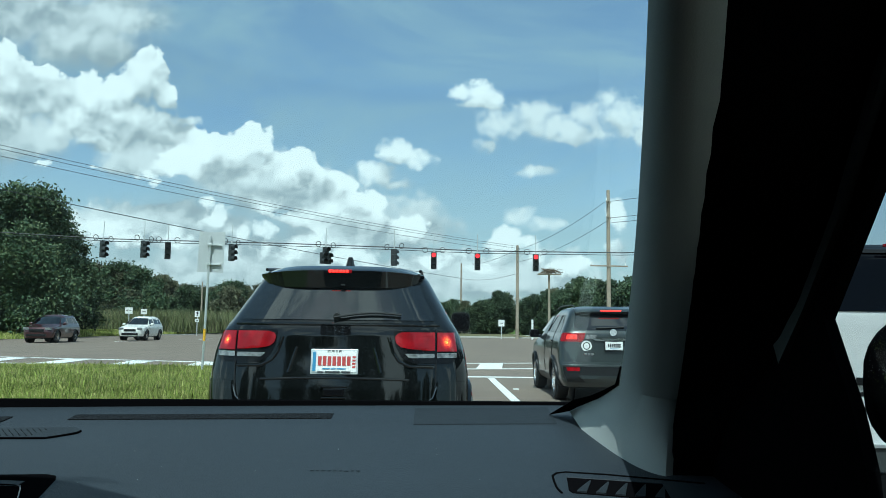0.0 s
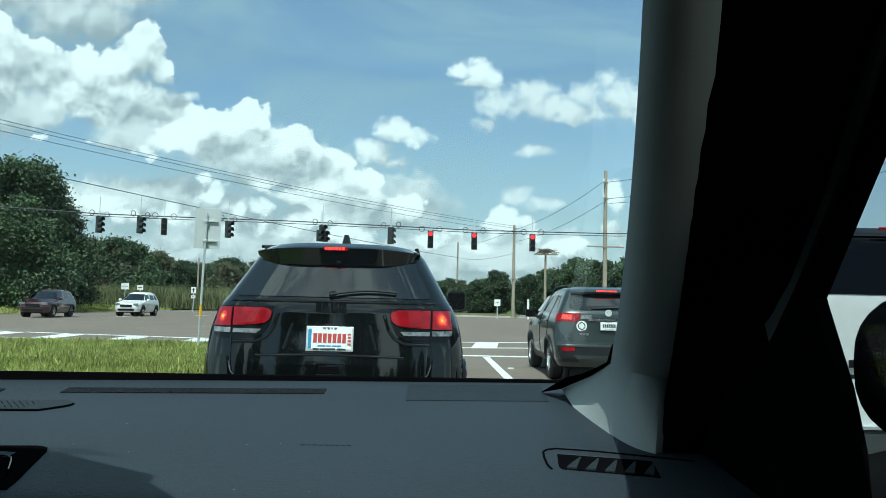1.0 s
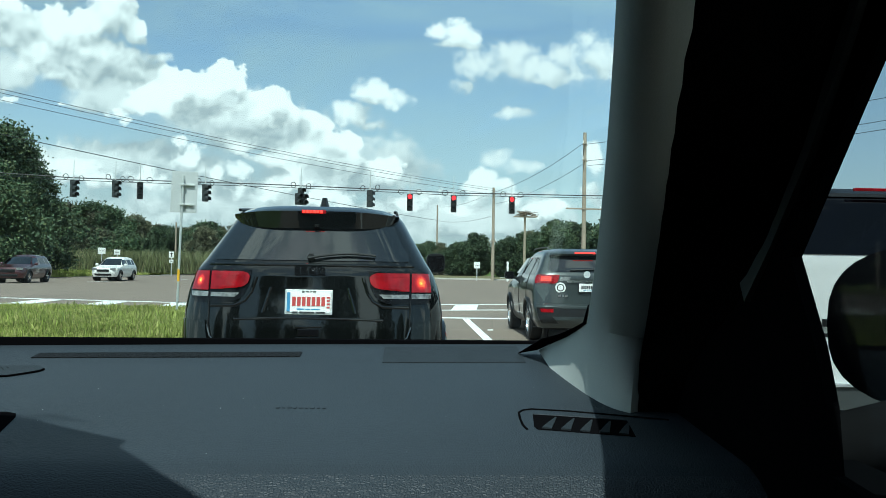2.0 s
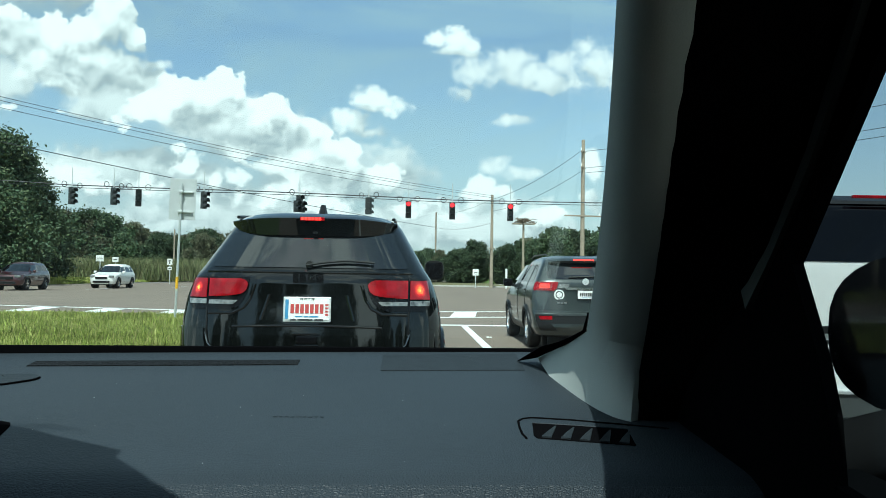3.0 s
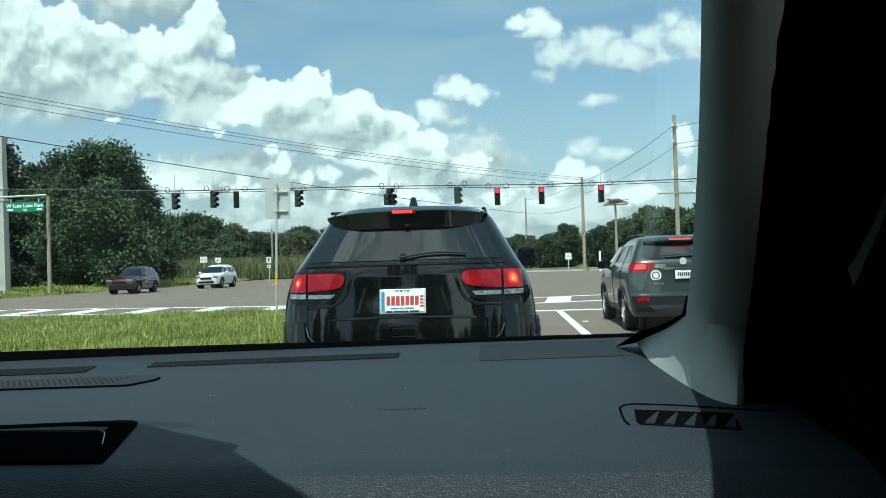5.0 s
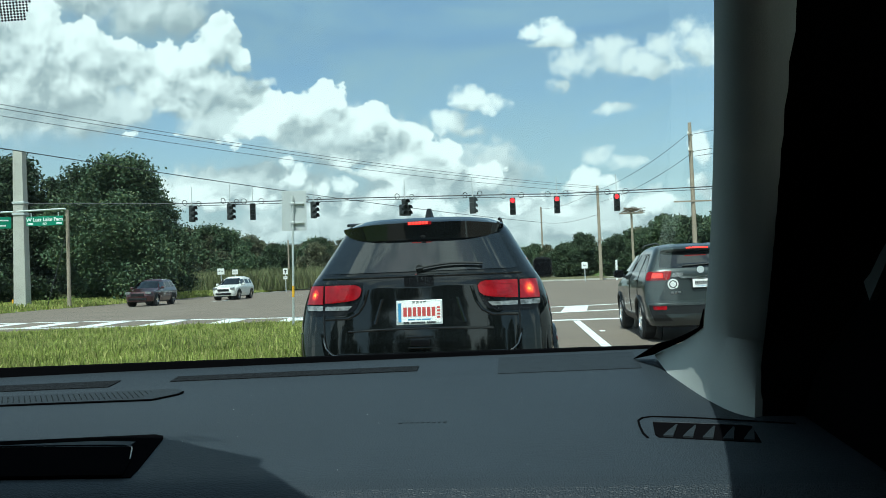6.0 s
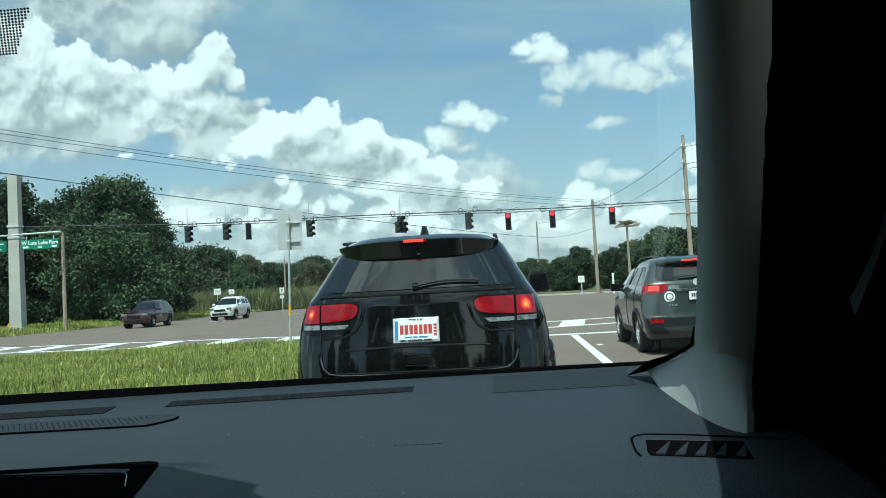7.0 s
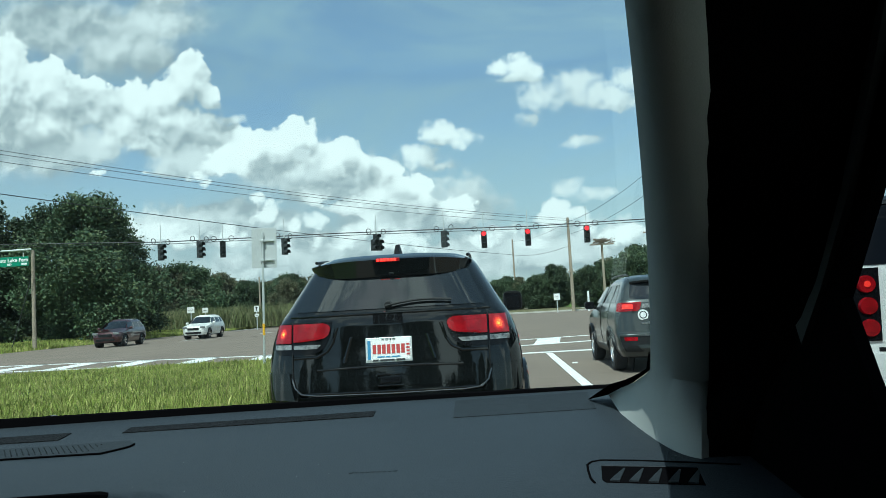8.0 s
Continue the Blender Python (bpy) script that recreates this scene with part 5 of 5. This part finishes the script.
    # pale metal colour paints the light along the step's rim
    part("bumper_step", s.back_plate([(0.485, -0.93, 0.93), (0.505, -0.93, 0.93)], 0.1, 0.12, 16, 2), "galvanised", car, "bumper step edge, pale colour for its lit rim")
    part("lower_bumper", s.back_plate([(0.32, -0.9, 0.9), (0.48, -0.93, 0.93)], 0.085, 0.1, 16, 3), "strip_grey", car, "dark grey plastic lower bumper", smooth=True)
    part("tailgate_gap", s.back_plate([(0.825, -0.95, 0.95), (0.855, -0.95, 0.95)], 0.004, 0.01, 12, 2), "black_trim", car)


def far_suv(name, m, paint, label, length=4.5, height=1.68):
    car = thing(name, m, label, "car")
    k = height / 1.68
    heights = [0.3, 0.4, 0.5, 0.6, 0.7, 0.8, 0.9, 0.98, 1.04, 1.1, 1.2, 1.35, 1.5 * k, 1.6 * k, 1.65 * k, 1.68 * k]
    s = Shell([(0.3, 0.82), (0.5, 0.9), (0.9, 0.9), (1.1, 0.84), (1.5 * k, 0.68), (1.6 * k, 0.62), (1.68 * k, 0.4)],
              [(0.3, 0.1), (0.7, 0.0), (1.1, 0.12), (1.5 * k, 0.4), (1.68 * k, 0.7)],
              [(0.3, length - 0.05), (0.65, length), (0.9, length - 0.1), (1.0, length - 0.8), (1.08, length - 1.25), (1.6 * k, length - 2.1), (1.68 * k, length - 2.4)], heights, 0.3, 4, 0.5)
    wheels = (0.85, length - 0.9)
    part("body", s.mesh(wheels, 0.4, 0.36), paint, car, smooth=True)
    part("underbody", box(1.4, length - 0.7, 0.2, (0, length / 2, 0.34)), "black_trim", car)
    arches(car, s, wheels, 0.4, 0.36, "black_trim")
    for y in wheels:
        for x in (-0.78, 0.78):
            add_wheel(car, x, y, 0.36, 0.22, "chrome")
    for sign in (-1, 1):
        for a, b in ((0.55, 1.05), (1.12, 1.95), (2.02, 2.75)):
            part("side_window", s.side_plate([(1.14, a, b + (0.3 if b > 2.5 else 0)), (1.48 * k, a + 0.1, b - (0.1 if b > 2.5 else 0))], sign, 0.004, 0.02, 6, 4), "dark_glass", car, smooth=True)
        part("headlamp", box(0.34, 0.12, 0.15, (sign * 0.62, length - 0.14, 0.82), 0.03), "lamp_clear", car)
        door_mirror(car, sign * 0.98, length - 1.6, 1.12, paint)
    ws = []
    for z in np.linspace(1.1, 1.55 * k, 6):
        ws.append([s.nose(x, z, 0.012) for x in np.linspace(-1, 1, 13) * (s.half(z) - 0.13)])
    part("windscreen", slab(ws, (0, -0.03, 0)), "dark_glass", car, smooth=True)
    part("grille", box(0.8, 0.08, 0.16, (0, length - 0.01, 0.72), 0.02), "black_trim", car)
    part("bumper_grille", box(1.1, 0.08, 0.14, (0, length - 0.02, 0.45), 0.02), "black_trim", car)
    return car


black_suv()
grey_suv()
white_suv()
far_suv("white_suv", pose(-20.8, 59.5, 0, 0, 0, 181), "white_paint", "white SUV driving up the far carriageway")
far_suv("maroon_suv", pose(-23.2, 51.0, 0, 0, 0, 184), "maroon_paint", "maroon SUV on the far carriageway")


# ---- the cabin round the camera ----
def dash_height(x, y):
    z = 1.118 + 0.062 * (y - 0.75)
    if y < 0.60:
        z -= 0.14 * ((0.60 - y) / 0.16) ** 2
    z += 0.0075 * max(0.0, min(1.0, (y - 1.06) / 0.12))
    z += 0.016 * (x + 0.05) * max(0.0, min(1.0, (y - 0.8) / 0.3))
    return z


def cabin():
    car = thing("car_cabin", pose(0, 0, 0), "dark grey cabin front of the car that carries the camera", "car interior")
    rows = []
    for y in np.linspace(0.572, 1.19, 40):
        right = lerp(y, [(0.42, 0.42), (0.7, 0.42), (0.9, 0.4), (1.19, 0.38)])
        rows.append([Vector((x, y, dash_height(x, y))) for x in np.linspace(-1.05, right, 60)])
    dash = part("dashboard", slab(rows, (0, 0, -0.05)), "dash", car, "dark blue-grey grained dashboard top", smooth=True)
    roll = [[Vector((x, y, dash_height(x, y))) for x in np.linspace(-1.05, 0.42, 60)] for y in np.linspace(0.42, 0.572, 16)]
    part("dash_roll", slab(roll, (0, 0, -0.05)), "dash_leather", car, "leather-grained rounded dashboard edge", smooth=True)
    part("dash_face", slab([[Vector((x, 0.42 + 0.05 * (1.0 - z), z)) for x in np.linspace(-1.05, 0.42, 20)] for z in (0.6, 0.8, 0.96)], (0, 0.03, 0)), "dash_black", car)
    # defroster slots, raised strip and speaker cover along the windscreen
    def lay(x0, x1, y0, y1, lift, n=10):
        return slab([[Vector((x, y, dash_height(x, y) + lift)) for x in np.linspace(x0, x1, n)] for y in np.linspace(y0, y1, 4)], (0, 0, -0.01))
    for x0, x1, y0, y1 in ((-0.48, -0.085, 1.098, 1.128), (-1.0, -0.572, 1.077, 1.118)):
        part("defroster_slot", lay(x0, x1, y0, y1, 0.0015, 20), "slot_mesh", dash, "black perforated defroster slot")
    part("end_cover", lay(0.04, 0.25, 1.06, 1.16, 0.0012), "dash_cover", dash, "matt black cover at the dash end")
    rows = []
    for y in np.linspace(0.956, 1.04, 12):
        end = -0.42 - 0.9 * max(0.0, abs(y - 1.0) - 0.008) ** 1.1
        rows.append([Vector((x, y - 0.03 * (-0.42 - x), dash_height(x, y) + 0.0015)) for x in np.linspace(-0.93, end, 16)])
    rim = [rows[0][k] for k in range(16)] + [row[-1] for row in rows[1:8]]
    spk = part("speaker_cover", slab(rows, (0, 0, -0.01)), "dash_cover", dash, "grey perforated centre speaker cover")
    part("cover_gap", pipe(rim, 0.0014, 6), "frit_and_shade", spk, "dark gap round the speaker cover", smooth=True)
    for i in range(9):
        bm = bmesh.new()
        for k in range(46):
            x, y = -0.86 + 0.0085 * k + 0.00425 * (i % 2), 0.974 + 0.0065 * i
            y -= 0.03 * (-0.42 - x)
            rod((x, y, dash_height(x, y) + 0.0012), (x, y, dash_height(x, y) + 0.0021), 0.0009, sides=6, bm=bm)
        part("grille_mesh", bm, "slot_mesh", spk)
    # embossed airbag lettering, unreadable: thin bars
    for k in range(9):
        x = -0.066 + 0.0064 * k
        y = 0.787
        part("embossed_bar", box(0.0044 - 0.0012 * (k % 2), 0.0045 + 0.002 * (k % 3 == 0), 0.0012, (x, y, dash_height(x, y) + 0.0004), 0.0003), "dash", dash)
    # side vent: flat black plate as shaded slot, slanted slats, moulded groove
    def on_dash(x, y, lift):
        return Vector((x, y, dash_height(x, y) + lift))
    vent = new("side_vent")
    vent.parent = car
    groove = [(0.2, 0.703), (0.198, 0.72), (0.199, 0.75), (0.201, 0.774), (0.207, 0.785), (0.218, 0.79), (0.26, 0.781), (0.31, 0.764), (0.36, 0.746)]
    part("vent_frame", pipe([on_dash(x, y, 0.0002) for x, y in groove], 0.0013, 8), "frit_and_shade", vent, "dark groove moulded round the vent", smooth=True)
    part("vent_well", prism([on_dash(x, y, 0.0008) for x, y in ((0.215, 0.764), (0.304, 0.743), (0.313, 0.74), (0.305, 0.679), (0.293, 0.682), (0.211, 0.704), (0.209, 0.715))], (0, 0, -0.006)), "frit_and_shade", vent, "flat black plate for the shaded opening of the vent")
    for k in range(5):
        x, y = 0.238 + 0.0185 * k, 0.753 - 0.005 * k
        part("vent_slat", prism([on_dash(x, y, 0.0012), on_dash(x + 0.001, y - 0.002, 0.0012), on_dash(x - 0.013, y - 0.051, 0.0025), on_dash(x - 0.0225, y - 0.048, 0.0025), on_dash(x - 0.012, y - 0.025, 0.002)], (0, 0, -0.0015)), "dash_cover", vent)
    part("vent_lip", pipe([on_dash(x, y, 0.0008) for x, y in ((0.215, 0.765), (0.26, 0.755), (0.304, 0.744), (0.313, 0.741))], 0.0008, 6), "dash", vent)
    # screen hood in the centre: flat black plate painted as the recess's shade
    def over(points, lift, thick, name, mat, label):
        top = [Vector((x, y, dash_height(x, y) + lift)) for x, y in points]
        return part(name, prism(top, (0, 0, -thick)), mat, car, label)
    over([(-0.327, 0.737), (-0.332, 0.748), (-0.345, 0.755), (-0.4, 0.75), (-0.515, 0.738), (-1.0, 0.69), (-1.0, 0.6), (-0.297, 0.6), (-0.301, 0.624)], 0.0012, 0.02, "screen_hood", "frit_and_shade", "flat black plate for the shaded recess round the centre screen")
    over([(-0.352, 0.722), (-0.4, 0.728), (-0.515, 0.716), (-1.0, 0.668), (-1.0, 0.64), (-0.35, 0.69)], 0.002, 0.004, "screen_shelf", "dash_cover", "dark grey shelf over the centre screen")
    over([(-0.336, 0.682), (-0.342, 0.693), (-0.352, 0.698), (-0.492, 0.704), (-1.0, 0.66), (-1.0, 0.6), (-0.305, 0.6), (-0.32, 0.646)], 0.0035, 0.004, "screen", "frit_and_shade", "dark glossy centre screen")
    part("screen_edge", pipe([Vector((x, y, dash_height(x, y) + 0.0045)) for x, y in ((-1.0, 0.66), (-0.6, 0.696), (-0.492, 0.704), (-0.38, 0.7), (-0.352, 0.698), (-0.342, 0.693), (-0.336, 0.682), (-0.32, 0.646))], 0.0009, 8), "gloss_black", car, "glossy screen rim", smooth=True)
    # windscreen edge, glass and pillars
    part("windscreen_seal", slab([[Vector((x, 1.19 - 0.03 * (x + 0.3) ** 2, z + 0.006 * (x + 0.3))) for x in np.linspace(-1.1, 0.34, 24)] for z in (1.10, 1.15, 1.158)], (0, 0.02, 0)), "frit_and_shade", car, "black windscreen edge band")
    # the pillar's edge against the glass, from the dash up to the roof, and the far side of its frame
    foot = [(0.275, 1.10, 1.156), (0.2855, 1.03, 1.174), (0.289, 0.95, 1.189), (0.2905, 0.89, 1.2025)]
    edge = [Vector(p) for p in foot]
    for z in np.linspace(1.215, 1.625, 18):
        w = z - 1.4
        edge.append(Vector((0.2306 - 0.355 * w - 0.216 * w * w, 0.5022 - 1.753 * w + 0.141 * w * w, z)))
    right = [(1.06, 0.40, 0.82), (1.10, 0.40, 0.80), (1.13, 0.40, 0.77), (1.16, 0.395, 0.74), (1.19, 0.39, 0.69), (1.225, 0.388, 0.64), (1.28, 0.38, 0.57), (1.375, 0.378, 0.48), (1.45, 0.375, 0.42), (1.51, 0.37, 0.36), (1.63, 0.345, 0.2)]
    trim, frame_rows = [], []
    for k, a in enumerate(edge):
        wide = max(0.45, (a.y + 0.12) / 0.95)
        if k < len(foot):
            f = k / len(foot)
            bend, c = Vector((0.287 + 0.01 * f, 0.83 - 0.055 * f, 1.095 + 0.1 * f)), Vector((0.322 + 0.014 * f, 0.77 + 0.02 * f, 1.08 + 0.115 * f))
        else:
            bend, c = a + Vector((0.008, -0.058, -0.008)) * wide, a + Vector((0.05, -0.045, -0.012)) * wide
        b = Vector((lerp(c.z, [(z, x) for z, x, y in right]), lerp(c.z, [(z, y) for z, x, y in right]), c.z))
        trim.append([a * (1 - f) ** 2 + bend * 2 * f * (1 - f) + c * f * f for f in np.linspace(0, 1, 16)] + [c + Vector((0.02, 0.012, 0))])
        frame_rows.append([c.lerp(b, f) + Vector((0.004, 0.008, 0)) * (1 - f) for f in np.linspace(0, 1, 6)])
    part("pillar_trim", slab(trim, (0.02, 0.03, 0)), "pillar", car, "pale grey windscreen pillar trim", smooth=True)
    # the frame's black also paints the pillar's fall into shade past the trim
    part("pillar_frame", slab(frame_rows, (0.02, 0.03, 0)), "dash_black", car, "black inner door frame, also painted for the pillar's shaded side", smooth=True)
    # black band of the glass, swept out over the corner of the dash
    band = []
    for k, p in enumerate(edge[:6]):
        out = lerp(k, [(0, 0.03), (1, 0.016), (2, 0.01), (3, 0.006), (5, 0.0005)])
        band.append([p + Vector((-out * f, 0.004 + 0.1 * out * f, 0.3 * out * f if k else -0.2 * out * f)) for f in (0, 0.5, 1)])
    part("pillar_seal", slab(band, (0, 0.004, 0)), "frit_and_shade", car, "black printed edge of the windscreen", smooth=True)
    pane = slab([[Vector((x, y + 0.02, 1.15 + (1.19 - y) * 0.58 - 0.03 * ((x + 0.35) / 0.7) ** 2 * 0)) for x in np.linspace(-1.1, 0.36, 12)] for y in np.linspace(1.2, 0.2, 10)], (0, 0.004, 0.004))
    w = part("windscreen", pane, "windscreen", car, "clear windscreen glass", smooth=True)
    w.visible_shadow = False
    # door: panel with the window opening, light strip, side glass and roof
    front = [(0.372, 1.455), (0.514, 1.292), (0.474, 1.225), (0.457, 1.182), (0.45, 1.135)]
    outline = [(0.38, y, z) for y, z in [(1.05, 0.5), (1.05, 1.1), (0.62, 1.32), (0.33, 1.57), (0.26, 1.57)] + front + [(-0.02, 1.10), (-0.02, 1.6), (-1.3, 1.6), (-1.3, 0.5)]]
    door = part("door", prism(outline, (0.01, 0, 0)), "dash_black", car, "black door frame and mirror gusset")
    line_pts = [(0.374, 0.592, 1.262), (0.376, 0.545, 1.31), (0.374, 0.48, 1.375), (0.37, 0.42, 1.445), (0.362, 0.35, 1.525)]
    part("frame_strip", slab([[Vector(p) + Vector((0, d * 0.6, d)) for d in np.linspace(-0.009, 0.009, 4)] for p in line_pts], (0.006, 0, 0)), "strip_grey", door, "grey strip on the door frame", smooth=True)
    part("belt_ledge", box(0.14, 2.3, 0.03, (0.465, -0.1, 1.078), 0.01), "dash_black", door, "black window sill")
    side = part("side_glass", prism([(0.392, y, z) for y, z in [(0.6, 1.08), (0.6, 1.292), (0.5, 1.4), (0.25, 1.56), (-0.01, 1.56), (-0.01, 1.08)]], (0.004, 0, 0)), "side_glass", door, "tinted side window glass")
    # out of view; outline drawn to block sun and shape the dash shadow
    part("header", prism([(x, y, 1.6) for x, y in ((-1.05, 0.3), (-0.5, 0.33), (-0.25, 0.33), (-0.2, 0.27), (-0.118, 0.2), (-0.05, 0.14), (0.05, 0.115), (0.2, 0.13), (0.21, 0.29), (0.33, 0.31), (0.33, 0.095), (-1.05, 0.095))], (0, 0, 0.03)), "liner", car, "unseen dark lining above the windscreen, outline cut for the dash shadow")
    part("headliner", box(1.5, 1.75, 0.04, (-0.33, -0.785, 1.622), 0.01), "liner", car)
    part("roof_rail", box(0.08, 1.9, 0.08, (0.38, -0.7, 1.59), 0.02), "liner", car)
    part("left_wall", box(0.05, 2.45, 1.25, (-1.08, -0.42, 1.0)), "liner", car)
    part("rear_wall", box(1.6, 0.05, 1.2, (-0.33, -1.65, 1.05)), "liner", car)
    part("floor_pan", box(1.6, 2.7, 0.05, (-0.33, -0.35, 0.4)), "liner", car)
    # the car's own outside: bonnet, flanks and wheels
    rows = [[Vector((x, y, lerp(y, [(1.22, 1.06), (1.6, 1.02), (2.1, 0.93), (2.35, 0.8), (2.42, 0.5), (2.4, 0.3)]) - 0.09 * ((x + 0.33) / 0.92) ** 4)) for x in np.linspace(-1.24, 0.58, 16)] for y in (1.22, 1.4, 1.6, 1.85, 2.1, 2.25)]
    rows.append([Vector((p.x, 2.38, 0.72)) for p in rows[-1]])
    rows.append([Vector((p.x, 2.42, 0.3)) for p in rows[-2]])
    part("bonnet", slab(rows, (0, -0.02, -0.02)), "car_black", car, "dark bonnet and nose of the car", smooth=True)
    for x in (-1.26, 0.6):
        part("flank", box(0.04, 4.0, 0.72, (x, 0.3, 0.68), 0.015), "car_black", car)
        for y in (-1.1, 1.55):
            add_wheel(car, x * 0.94 if x > 0 else x + 0.06, y, 0.34, 0.22, "galvanised")
    # door mirror outside the window
    bm = bmesh.new()
    bmesh.ops.create_uvsphere(bm, u_segments=28, v_segments=16, radius=1)
    for v in bm.verts:
        c = v.co
        for i in range(3):
            c[i] = math.copysign(abs(c[i]) ** 0.75, c[i])
        v.co = (c.x * 0.13, c.y * 0.07, c.z * 0.095)
    mir = part("door_mirror", bm, "frit_and_shade", car, "black rounded door mirror housing", smooth=True, m=pose(0.69, 0.765, 1.22, 0, 0, -12))
    part("mirror_foot", rod((0.47, 0.7, 1.085), (0.64, 0.74, 1.115), 0.036, sides=14), "liner", car, smooth=True)
    # dotted sensor shade at the windscreen top; unseen solid part added to shadow the dash
    def on_glass(x, y, lift=0.0):
        return Vector((x, y - 0.012 - lift, 1.15 + (1.19 - y) * 0.58 - 0.012 - lift))
    edge = [(-0.66, 0.515), (-0.42, 0.51), (-0.385, 0.503), (-0.36, 0.487), (-0.325, 0.445), (-0.25, 0.37), (-0.25, 0.31), (-0.66, 0.31)]
    shade = part("sensor_shade", prism([on_glass(x, y) for x, y in edge], (0, 0.003, 0.003)), "frit_and_shade", car, "black shade with dotted rim, its unseen part shaped to shadow the dash")
    dots = bmesh.new()
    for i in range(16):
        for k in range(60):
            x, y = -0.29 - 0.0029 * k - 0.00145 * (i % 2), 0.5265 - 0.0026 * i
            if x < -0.335 + 0.95 * (0.518 - y) + 0.007:
                rod(on_glass(x, y, 0.001), on_glass(x, y, 0.0014), 0.00105, sides=6, bm=dots)
    part("dot_band", dots, "frit_and_shade", shade, "fine black dots along the shade")
    rng = random.Random(12)
    bm = bmesh.new()
    for _ in range(26):
        x, y = rng.uniform(-0.32, 0.25), rng.uniform(0.6, 1.05)
        r = rng.uniform(0.00018, 0.00042)
        bmesh.ops.create_cube(bm, size=2 * r, matrix=pose(x, y, dash_height(x, y) + r * 0.6, 20, 30, rng.uniform(0, 90)))
    tagged(part("dust_specks", bm, "dust"), "pale dust specks on the dashboard top", "dust", kind="stuff")


cabin()
